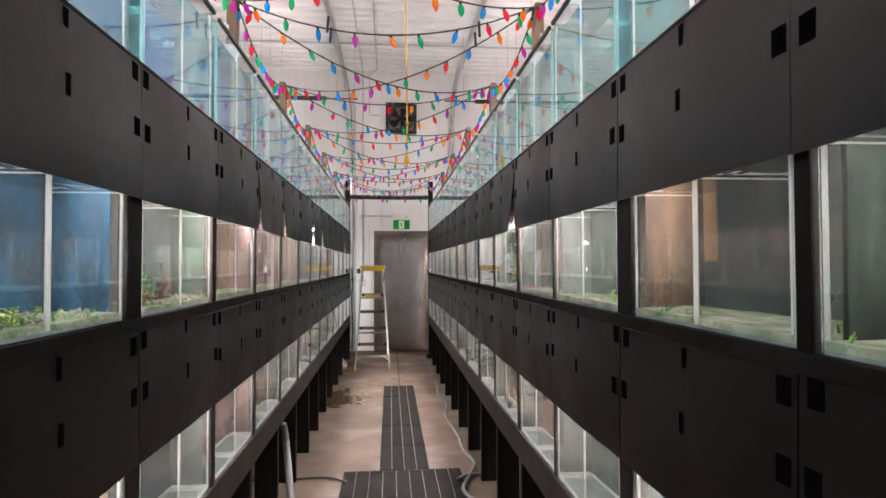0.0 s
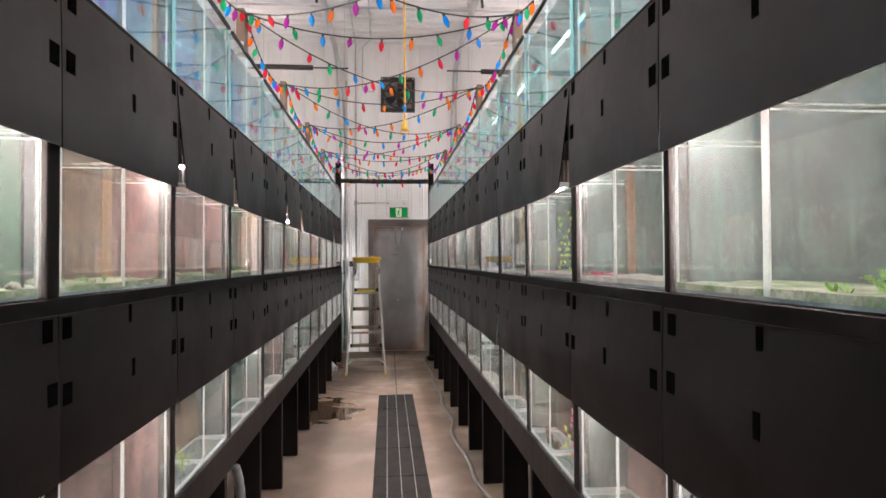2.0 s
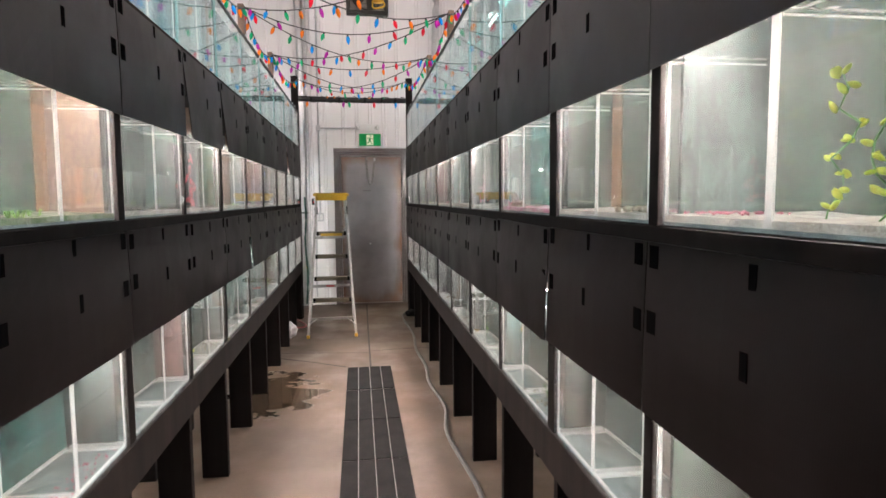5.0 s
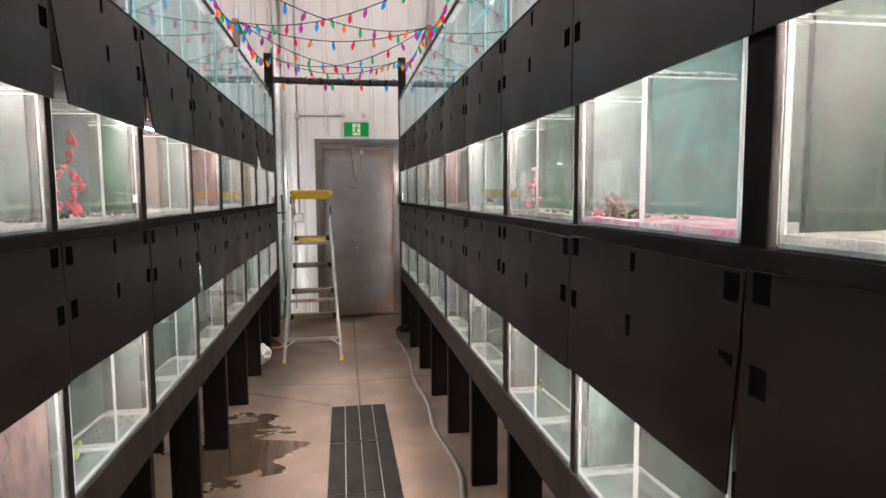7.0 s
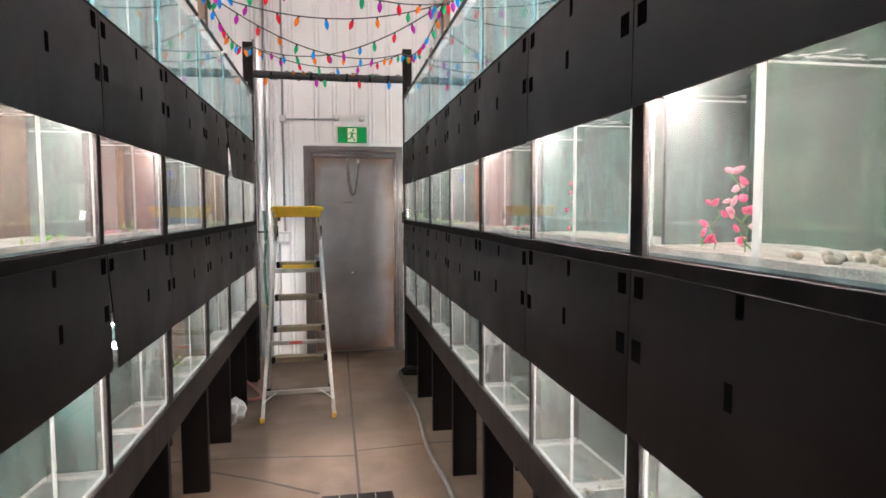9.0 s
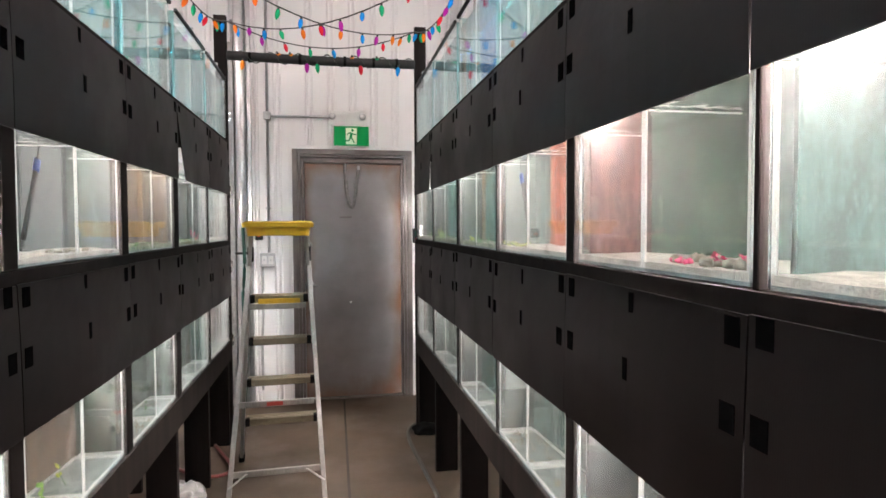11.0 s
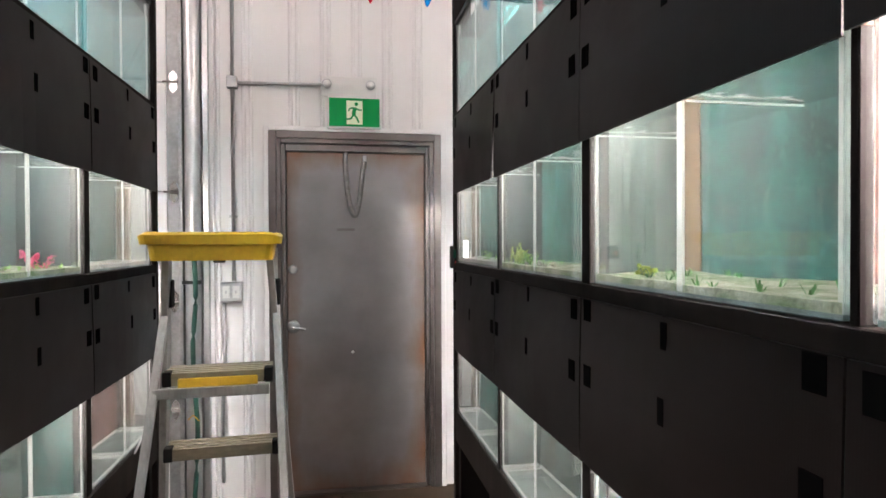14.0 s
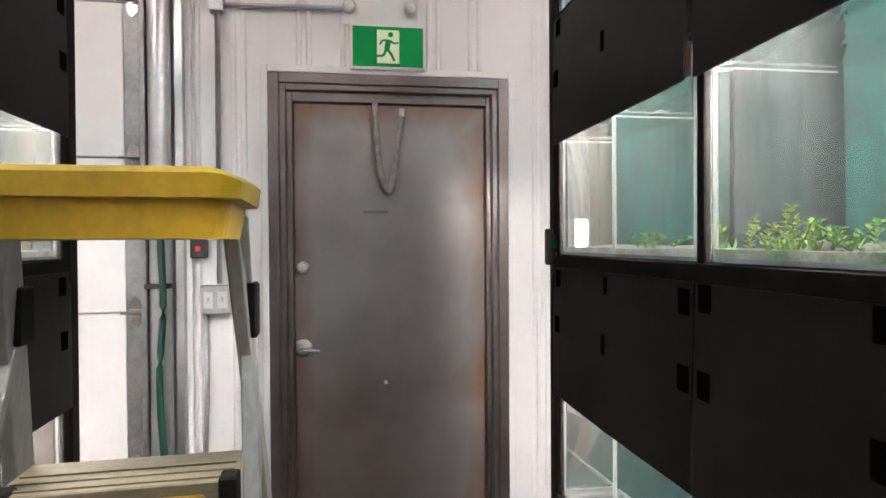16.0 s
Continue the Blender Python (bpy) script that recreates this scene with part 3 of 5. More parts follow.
# back of the near half, back of the far half, bottom, of the middle row's tanks
MIDDLE = {
    1: {2: ("green", "green", "moss"), 3: ("dark", "brown", "moss"), 4: ("grey", "grey", "moss"), 5: ("grey", "grey", "white"), 6: ("green", "grey", "white"), 7: ("green", "green", "white"),
        8: ("teal", "grey", "pink"), 9: ("green", "grey", "white"), 10: ("pale", "pale", "white"), 11: ("green", "rose", "white"), 12: ("brick", "grey", "white"), 13: ("teal", "grey", "moss"),
        14: ("teal", "dark", "moss"), 15: ("teal", "teal", "white")},
    -1: {2: ("dark", "dark", "moss"), 3: ("blue", "blue", "moss"), 4: ("dark", "green", "moss"), 5: ("brown", "rose", "moss"), 6: ("rose", "rose", "moss"), 7: ("green", "brown", "moss"), 8: ("grey", "grey", "white"),
         9: ("dark", "green", "white"), 10: ("brown", "grey", "white"), 11: ("rose", "rose", "white"), 12: ("dark", "grey", "white"), 13: ("brown", "brown", "moss"), 14: ("dark", "dark", "moss"), 15: ("grey", "pale", "white")},
}
# panels whose corner nearest the entrance has come away from its neighbour, and by how much
LOOSE = {(1, 1, 6): 0.05, (1, 1, 15): 0.015, (1, 0, 8): 0.012, (-1, 1, 6): 0.035, (-1, 1, 7): 0.03, (-1, 1, 9): 0.036, (-1, 1, 10): 0.04, (-1, 1, 14): 0.045, (-1, 0, 11): 0.02}
# tanks that show bare timber in their rear corner: 1 all the way down, 2 only the upper part
POSTS = {(1, 3): 2, (1, 5): 1, (1, 7): 1, (1, 13): 1, (-1, 5): 1, (-1, 7): 1, (-1, 11): 1, (-1, 13): 1}
# lamps that stand right against the front glass
CLOSE = {(1, 5), (1, 9), (1, 10), (1, 11), (-1, 5), (-1, 9), (-1, 11)}
LOWER = {
    1: {3: ("green", "grey"), 4: ("grey", "grey"), 5: ("rose", "grey"), 6: ("brown", "green"), 7: ("grey", "green"), 8: ("grey", "pale"), 9: ("pale", "grey"), 10: ("grey", "grey"), 11: ("grey", "dark"),
        12: ("pale", "grey"), 13: ("teal", "grey"), 14: ("grey", "pale"), 15: ("teal", "grey")},
    -1: {4: ("dark", "grey"), 5: ("rose", "rose"), 6: ("brown", "grey"), 7: ("teal", "grey"), 8: ("grey", "rose"), 9: ("grey", "grey"), 10: ("pale", "teal"), 11: ("grey", "pale"), 12: ("brown", "green"),
         13: ("grey", "pale"), 14: ("grey", "teal"), 15: ("rose", "pale")},
}
for s in (1, -1):
    for i in range(len(GAPS[s]) - 1):
        ya, yb = GAPS[s][i][1], GAPS[s][i + 1][0]
        for tier in range(3):
            if tier == 1:
                a, b, sand = MIDDLE[s].get(i, ("grey", "brown", "white"))
            elif tier == 0:
                (a, b), sand = LOWER[s].get(i, ("grey", "brown")), "bare"
            else:
                a, b, sand = rnd.choice(("pale", "blue", "pale", "pale")), rnd.choice(("pale", "teal", "blue")), "bare"
                if s < 0 and 3 <= i <= 7:
                    a, b = "blue", "blue"
            build_tank(s, tier, ya, yb, a, b, sand, POSTS.get((s, i), 0) if tier == 1 else 0)
            deep = rnd.choice((0.14, 0.16, 0.18) if tier else (0.13, 0.15))
            bare = (s, tier, i + 1) in LOOSE
            if tier == 1 and (s, i) in CLOSE:
                deep = 0.055
            build_bar(s, tier, ya, yb, rnd.uniform(0.78, 0.86) if tier < 2 else rnd.uniform(0.42, 0.54), deep, lamp_of(s, tier, i, deep), bare)


def build_panel(side, row, ya, yb, rnd, loose=0.0):
    """A hanging sheet of black plastic with hook-and-loop tabs; it bows a little between them."""
    z0, z1 = PANELS[row]
    z0 += 0.0 if row else (0.023 if side < 0 else 0.005)
    bow = rnd.uniform(0.004, 0.012)
    tilt = rnd.uniform(-0.004, 0.004)
    t = thing("black_panel", FACE[side], (ya + yb) / 2, 0, "black corrugated plastic sheet hung with hook-and-loop tabs on the rack", "panel", "black panels on the racks")
    bm = bmesh.new()
    ny, nz = 10, 6
    h = (yb - ya) / 2
    front, rear = {}, {}
    for i in range(ny + 1):
        for j in range(nz + 1):
            y = -h + 2 * h * i / ny
            k = j / nz
            z = z0 + tilt * (y / h) + (z1 - z0) * k
            u = -0.006 - bow * math.sin(math.pi * (1 - k) * 0.8) * (0.6 + 0.4 * math.cos(y / h * 2.5)) - 0.004 * (1 - k)
            pull = max(0.0, 1 - i / ny * 2.2) * (1 - k) ** 1.3 * loose
            y += pull
            u -= pull * 0.5
            front[i, j] = bm.verts.new((side * u, y, z))
            rear[i, j] = bm.verts.new((side * (u + 0.004), y, z))
    for i in range(ny):
        for j in range(nz):
            for g, fl in ((front, side < 0), (rear, side > 0)):
                q = (g[i, j], g[i + 1, j], g[i + 1, j + 1], g[i, j + 1])
                bm.faces.new(q if fl else q[::-1])
    for i in range(ny):
        for j in (0, nz):
            bm.faces.new((front[i, j], front[i + 1, j], rear[i + 1, j], rear[i, j]))
    for j in range(nz):
        for i in (0, ny):
            bm.faces.new((front[i, j], front[i, j + 1], rear[i, j + 1], rear[i, j]))
    bmesh.ops.recalc_face_normals(bm, faces=bm.faces)
    part("sheet", bm, PANEL, t)
    for zz in ((1.255, 1.395), (1.975, 2.115))[row]:
        for y, w, hh in ((-h + 0.035, 0.019, 0.024), (0, 0.010, 0.024), (h - 0.035, 0.019, 0.024)):
            y += rnd.uniform(-0.008, 0.008)
            z = zz + rnd.uniform(-0.006, 0.006)
            k = (z - z0) / (z1 - z0)
            u = -0.006 - bow * math.sin(math.pi * (1 - k) * 0.8) * (0.6 + 0.4 * math.cos(y / h * 2.5)) - 0.004 * (1 - k)
            bm = box(*sorted((side * (u - 0.0014), side * u)), y - w, y + w, z - hh, z + hh, 0.0004)
            part("tab", bm, TABMAT, t)
    return t


rnd = random.Random(9)
for s in (1, -1):
    for i in range(len(GAPS[s]) - 1):
        ya = sum(GAPS[s][i]) / 2 + 0.002
        yb = sum(GAPS[s][i + 1]) / 2 - 0.002
        for row in (0, 1):
            build_panel(s, row, ya, yb, rnd, LOOSE.get((s, row, i), 0.0))

# posts above the racks that carry the string lights
POST_Y = {1: [0.165, 1.645, 3.09, 4.49, 5.97, 7.41, 8.89], -1: [0.155, 1.67, 3.13, 4.59, 5.99, 7.43, 8.93]}
for s in (1, -1):
    for y in POST_Y[s]:
        x0, x1 = span(s, 0.10, 0.145)
        tagged(part("wooden_post", box(x0, x1, y - 0.045, y + 0.045, TIERS[2] - 0.002, 2.98, 0.003), LUMBER), "weathered timber post rising above the rack", "post", "posts over the racks")
    x0, x1 = span(s, 0.0, 0.085)
    ye = GAPS[s][-1][1]
    tagged(part("wooden_post", box(x0, x1, ye + 0.003, ye + 0.045, 0.0, 3.05, 0.003), STAIN), "dark-stained timber post at the end of the rack", "post", "posts over the racks")

# ---- fluorescent tubes over the racks ----
for s in (1, -1):
    for y, lx, lz in ((-1.6, 1.8, 3.45), (0.0, 1.8, 3.45), (1.6, 1.8, 3.45), (3.2, 1.8, 3.45), (4.8, 1.8, 3.45), (6.4, 1.8, 3.45), (8.0, 1.8, 3.45), (9.6, 1.8, 3.45)):
        t = thing("strip_light", s * lx, y, lz, "twin-tube fluorescent batten hung over the rack", "light", "strip lights over the racks")
        part("housing", box(-0.018, 0.018, -0.65, 0.65, 0.03, 0.08, 0.004), WHITEPLASTIC, t)
        for dx in (-0.035, 0.035):
            part("tube", tube([(dx, -0.6, 0.0), (dx, 0.6, 0.0)], 0.014, 8), TUBEWEAK if y > 9 else TUBEMAT, t)
        for yy in (-0.5, 0.5):
            part("hanger", box(-0.003, 0.003, yy - 0.003, yy + 0.003, 0.08, CEIL - lz), GALV, t)

# ---- door ----
DC = (DX0 + DX1) / 2
door = thing("door_1", DC, WALL_Y, 0, "grey galvanised steel exit door with rusty edges, shut", "door", kind="structure")
hwid = (DX1 - DX0) / 2
part("leaf", box(-hwid + 0.004, hwid - 0.004, 0.03, 0.075, 0.012, DTOP - 0.004, 0.003), DOORSTEEL, door)
for sx, x0, x1 in ((-1, FX0 - DC, DX0 - DC), (1, DX1 - DC, FX1 - DC)):
    a, b = (x0, x1) if sx < 0 else (-x1, -x0)
    bm = bmesh.new()
    # stepped hollow-metal profile, widest at the wall face
    for u0, u1, y0, y1 in ((a, a + 0.045, -0.03, 0.14), (a + 0.0455, a + 0.072, -0.018, 0.14), (a + 0.0725, b, 0.012, 0.14)):
        add_box(bm, *sorted((u0 if sx < 0 else -u0, u1 if sx < 0 else -u1)), y0, y1, 0, FTOP if u0 == a else (FTOP - 0.0455 if u0 < a + 0.06 else FTOP - 0.0725), 0.003)
    part("jamb", bm, FRAMESTEEL, door)
bm = bmesh.new()
for z0, z1, y0, ex in ((FTOP - 0.045, FTOP, -0.03, 0.052), (FTOP - 0.072, FTOP - 0.0455, -0.018, 0.026), (DTOP, FTOP - 0.0725, 0.012, 0.0)):
    add_box(bm, -hwid - ex + 0.0005, hwid + ex - 0.0005, y0, 0.14, z0, z1, 0.003)
part("head", bm, FRAMESTEEL, door)
part("threshold", box(-hwid, hwid, -0.02, 0.14, 0.0, 0.011), FRAMESTEEL, door)
for z, r, lever in ((1.391, 0.03, False), (1.037, 0.04, True)):
    x = -0.178 - DC
    k = part("lock" if not lever else "door_handle", turned([(r, 0), (r, 0.006), (r * 0.75, 0.016), (r * 0.55, 0.02)], 20, pose(x, 0.03, z, 90, 0, 0)), CHROME, door, "round chrome rose", True)
    if lever:
        part("lever", tube(smooth_line([(x, 0.01, z), (x, -0.03, z), (x + 0.03, -0.036, z - 0.002), (x + 0.075, -0.03, z - 0.010)], 5), 0.009, 8), CHROME, k, smooth=True)
loop = smooth_line([(0.144 - DC, 0.0, 2.118), (0.147 - DC, -0.012, 2.0), (0.165 - DC, -0.016, 1.82), (0.20 - DC, -0.018, 1.725), (0.226 - DC, -0.016, 1.80), (0.245 - DC, -0.012, 1.95), (0.262 - DC, 0.0, 2.06)], 6)
part("cable_loop", tube(loop, 0.016, 10), mottled("armoured_cable", (0.17, 0.16, 0.15), (0.27, 0.25, 0.24), 30, 0.4, 0.5, fine=0.3), door, "armoured cable loop hanging from the door head", True)
part("bracket", box(0.252 - DC, 0.276 - DC, 0.0, 0.029, 2.05, 2.10, 0.003), GALV, door)
part("plate", box(0.09 - DC, 0.20 - DC, 0.0275, 0.0295, 1.63, 1.645), FRAMESTEEL, door)
part("paint_chip", turned([(0.010, 0), (0.008, 0.0015)], 9, pose(0.185 - DC, 0.0295, 0.869, 90, 0, 0)), WHITEPLASTIC, door)
# white trim round the frame
for x0, x1, z0, z1 in ((FX0 - 0.03, FX0 - 0.0005, 0, FTOP + 0.03), (FX1 + 0.0005, FX1 + 0.03, 0, FTOP + 0.03), (FX0, FX1, FTOP + 0.0005, FTOP + 0.03)):
    tagged(part("trim", box(x0, x1, WALL_Y - 0.028, WALL_Y + 0.01, z0, z1, 0.003), WHITE), "white steel trim round the door frame", "trim", kind="structure")

# ---- things on the end wall ----


def conduit(pts, r=0.011, label="grey steel conduit clipped to the wall"):
    t = thing("conduit", *pts[0], label, "conduit", "conduits")
    o = Vector(pts[0])
    part("pipe", tube([Vector(p) - o for p in pts], r, 8), GALV, t, smooth=True)
    for a, b in zip(pts, pts[1:]):
        a, b = Vector(a) - o, Vector(b) - o
        n = int((b - a).length // 0.7)
        for k in range(n):
            p = a.lerp(b, (k + 0.5) / n)
            part("clip", box(p.x - 0.022, p.x + 0.022, p.y - 0.004, p.y + 0.016, p.z - 0.008, p.z + 0.008, 0.002), GALV, t)
    return t


YW = WALL_Y - 0.022
conduit([(-0.52, YW, 1.33), (-0.52, YW, CEIL - 0.06), (-0.52, WALL_Y - 0.2, CEIL - 0.035), (-0.52, 1.0, CEIL - 0.035)])
conduit([(-0.50, YW, 2.515), (0.02, YW, 2.525)])
conduit([(-0.585, YW, 0.12), (-0.59, YW, 0.5), (-0.575, YW, 0.85), (-0.575, YW, 1.2)])
conduit([(-0.20, YW, 4.42), (-0.38, YW, 4.42), (-0.40, YW, 4.5), (-0.40, YW, CEIL - 0.06), (-0.25, WALL_Y - 0.3, CEIL - 0.035), (-0.22, 1.0, CEIL - 0.035)])
tagged(part("junction_box", box(-0.55, -0.49, YW - 0.03, WALL_Y - 0.001, 2.48, 2.55, 0.004), GALV), "small grey steel conduit junction box", "box")
sw = thing("light_switch", -0.53, WALL_Y - 0.012, 1.265, "double light switch in a grey steel surface box", "switch")
part("box", box(-0.062, 0.062, -0.045, 0.008, -0.06, 0.06, 0.005), GALV, sw)
for x in (-0.028, 0.028):
    rk = part("rocker", box(x - 0.02, x + 0.02, -0.051, -0.0455, -0.036, 0.036, 0.002), WHITEPLASTIC, sw)
    part("toggle", box(x - 0.004, x + 0.004, -0.058, -0.0515, -0.008, 0.010, 0.001), GREYPLASTIC, rk)
bx = thing("control_box", -0.60, WALL_Y - 0.012, 1.49, "small black control box with a red indicator", "control box")
part("case", box(-0.032, 0.032, -0.04, 0.008, -0.05, 0.04, 0.004), BLACK, bx)
part("indicator", box(-0.011, 0.011, -0.0435, -0.0405, -0.022, 0.0, 0.001), Mat("red_plastic", (0.6, 0.02, 0.02), 0.4).m, bx)
el = thing("emergency_light", 0.17, WALL_Y - 0.012, 2.525, "white emergency light plate with two small round heads", "light")
part("plate", box(-0.17, 0.17, -0.012, 0.004, -0.07, 0.055, 0.004), WHITEPLASTIC, el)
for x in (-0.135, 0.13):
    hd = part("lamp_head", turned([(0.018, 0), (0.028, 0.012), (0.030, 0.03), (0.024, 0.034)], 18, pose(x, -0.012, 0, 90, 0, 0)), GALV, el, smooth=True)
    part("lens", turned([(0.022, 0.0345), (0.018, 0.041), (0.006, 0.043)], 16, pose(x, -0.012, 0, 90, 0, 0)), WHITEPLASTIC, hd, smooth=True)

sg = thing("exit_sign", 0.201, WALL_Y - 0.018, 2.355, "green emergency exit sign with a pale doorway symbol", "sign")
part("case", box(-0.152, 0.152, -0.03, 0.016, -0.091, 0.09, 0.004), WHITEPLASTIC, sg)
part("face", box(-0.142, 0.142, -0.034, -0.0305, -0.080, 0.080, 0.001), GREEN, sg)
part("doorway", box(-0.045, 0.045, -0.0365, -0.0345, -0.068, 0.066), SIGNWHITE, sg)
bm = bmesh.new()


def bar2d(bm, x0, z0, x1, z1, w):
    d = Vector((x1 - x0, 0, z1 - z0))
    n = Vector((-d.z, 0, d.x)).normalized() * w / 2
    pts = [Vector((x0, 0, z0)) + n, Vector((x0, 0, z0)) - n, Vector((x1, 0, z1)) - n, Vector((x1, 0, z1)) + n]
    lo = [bm.verts.new(p + Vector((0, -0.0369, 0))) for p in pts]
    hi = [bm.verts.new(p + Vector((0, -0.0382, 0))) for p in pts]
    bm.faces.new(hi)
    for k in range(4):
        bm.faces.new((lo[k], lo[(k + 1) % 4], hi[(k + 1) % 4], hi[k]))


for b in ((0.002, 0.026, -0.006, -0.014, 0.022), (0.0, 0.026, 0.026, 0.012, 0.008), (0.026, 0.012, 0.042, 0.016, 0.007), (-0.004, 0.026, -0.026, 0.022, 0.008), (-0.026, 0.022, -0.034, 0.006, 0.007),
          (-0.004, -0.012, 0.012, -0.03, 0.011), (0.012, -0.03, 0.024, -0.058, 0.010), (-0.008, -0.014, -0.020, -0.038, 0.011), (-0.020, -0.038, -0.048, -0.040, 0.009)):
    bm = bmesh.new()
    bar2d(bm, *b)
    bmesh.ops.recalc_face_normals(bm, faces=bm.faces)
    part("symbol_stroke", bm, GREEN, sg)
sg.scale = (1.08, 1.0, 1.08)
part("symbol_dot", turned([(0.0105, 0.0), (0.0105, 0.0014)], 14, pose(0.010, -0.0369, 0.047, 90, 0, 0)), GREEN, sg)

fan = thing("extractor_fan", 0.195, WALL_Y - 0.02, 4.36, "black square extractor fan on the end wall", "fan")
bm = box(-0.29, 0.29, -0.10, 0.01, 0.235, 0.29, 0.006)
add_box(bm, -0.29, 0.29, -0.10, 0.01, -0.29, -0.235, 0.006)
add_box(bm, -0.29, -0.235, -0.10, 0.01, -0.2345, 0.2345, 0.006)
add_box(bm, 0.235, 0.29, -0.10, 0.01, -0.2345, 0.2345, 0.006)
part("housing", bm, BLACK, fan)
part("back_plate", box(-0.2345, 0.2345, -0.005, 0.008, -0.2345, 0.2345), mottled("dark_louvre", (0.10, 0.09, 0.085), (0.2, 0.18, 0.17), 9, 0.6), fan)
bm = bmesh.new()
ring = [(0.225 * math.cos(a), -0.09, 0.225 * math.sin(a)) for a in [k * math.tau / 32 for k in range(33)]]
part("shroud", add_tube(bm, ring, 0.014, 6, caps=False), BLACK, fan, smooth=True)
hub = part("hub", turned([(0.055, 0), (0.055, 0.05), (0.03, 0.06)], 16, pose(0, -0.01, 0, 90, 0, 0)), BLACK, fan, smooth=True)
for k in range(5):
    bm = bmesh.new()
    vs = [bm.verts.new(p) for p in ((0.05, -0.04, -0.03), (0.20, -0.06, -0.07), (0.20, -0.02, 0.07), (0.05, -0.03, 0.03))]
    bm.faces.new(vs)
    bmesh.ops.solidify(bm, geom=bm.faces[:], thickness=0.004)
    bm.transform(Matrix.Rotation(k * math.tau / 5, 4, "Y"))
    part("blade", bm, BLACK, fan)
for k in range(9):
    z = -0.2 + 0.05 * k
    w = math.sqrt(max(0.23 ** 2 - z * z, 0.0))
    part("guard_wire", tube([(-w, -0.1, z), (w, -0.1, z)], 0.0025, 5), BLACK, fan)
for x in (-0.26, -0.16, 0.16, 0.26):
    part("bolt", box(x - 0.012, x + 0.012, -0.106, -0.1005, 0.252, 0.275, 0.002), GALV, fan)

# sectional overhead door beside the exit, its track and hinges
od = thing("door_2", -1.9, WALL_Y - 0.02, 0, "white sectional overhead door with steel hinges, shut", "door", kind="structure")
for k in range(5):
    z = -0.055 + 0.6365 * k
    bm = box(-1.3, 1.02, -0.045, 0.005, max(z, 0.005) + 0.003, z + 0.633, 0.004)
    part("section", bm, WHITE, od)
    part("end_stile", box(1.022, 1.10, -0.052, 0.005, max(z, 0.005) + 0.003, z + 0.633, 0.003), DULLGALV, od)
for k in range(1, 5):
    z = -0.055 + 0.6365 * k
    hg = part("hinge", box(1.035, 1.085, -0.060, -0.0525, z - 0.012, z + 0.016, 0.003), ZINC, od, "bright steel hinge")
    for sz in (-1, 1):
        bm = bmesh.new()
        pts = [(1.038, sz * 0.014), (1.082, sz * 0.014), (1.082, sz * 0.04), (1.06, sz * 0.066), (1.038, sz * 0.04)]
        lo = [bm.verts.new((x, -0.0525, z + q)) for x, q in pts]
        hi = [bm.verts.new((x, -0.0575, z + q)) for x, q in pts]
        bm.faces.new(hi)
        for i in range(5):
            bm.faces.new((lo[i], lo[(i + 1) % 5], hi[(i + 1) % 5], hi[i]))
        bmesh.ops.recalc_face_normals(bm, faces=bm.faces)
        part("hinge_leaf", bm, ZINC, hg)
    part("pin", tube([(1.005, -0.062, z), (1.115, -0.062, z)], 0.006, 8), FRAMESTEEL, hg)
for x, lab in ((-0.735, "galvanised overhead door track curving up to the ceiling"), (1.12, "galvanised overhead door track curving up to the ceiling")):
    t = thing("door_track", x, WALL_Y - 0.09, 0, lab, "track", "overhead door tracks")
    sgn = -1 if x < 0 else 1
    path = [(0, 0, 0.01), (0, 0, 2.0), (sgn * 0.01, 0, 3.6), (sgn * 0.05, -0.03, 4.6), (sgn * 0.09, -0.16, 4.98), (sgn * 0.12, -0.5, 5.13), (sgn * 0.13, -1.2, 5.16), (sgn * 0.14, -9.0, 5.16)]
    part("rail", tube(smooth_line(path, 8), 0.045, 12), GALV, t, smooth=True)
    part("edge_strip", box(-0.072, -0.05, -0.02, 0.06, 0.01, 3.3, 0.003), DULLGALV, t)
    part("flange", box(0.05, 0.085, 0.02, 0.07, 0.01, 4.3, 0.003), GALV, t)
    for yy in (-2.4, -2.8):
        part("bracket", tube([(sgn * 0.14, yy, 5.10), (sgn * 0.17, yy + 0.12, 4.92)], 0.018, 6), BLACK, t)
    part("tie", box(-0.05, 0.05, -0.052, -0.02, 1.32, 1.34), BLACK, t)
t = thing("green_hose", -0.72, WALL_Y - 0.15, 0.55, "green hose hanging beside the door track", "hose")
part("pipe", tube(smooth_line([(0.0, 0, 1.0), (0.012, -0.008, 0.7), (-0.006, -0.004, 0.4), (0.01, -0.01, 0.1), (0.02, -0.02, -0.1), (0.0, -0.02, -0.5)], 6), 0.014, 8), mottled("green_rubber", (0.008, 0.05, 0.036), (0.012, 0.07, 0.05), 8, 0.4), t, smooth=True)
part("tie", tube([(-0.03, -0.02, 0.0), (0.0, -0.04, 0.03), (0.03, -0.02, -0.01)], 0.004, 6), CORDYELLOW, t)
# trim along the edge of the opening beside the track
tagged(part("trim", box(-0.655, -0.628, WALL_Y - 0.035, WALL_Y - 0.001, 0, CEIL - 0.02, 0.003), WHITE), "white steel corner trim beside the track", "trim", kind="structure")
tagged(part("trim", box(-0.69, -0.662, WALL_Y - 0.05, WALL_Y - 0.001, 0, 4.6, 0.003), GALV), "galvanised steel jamb flashing", "trim", kind="structure")

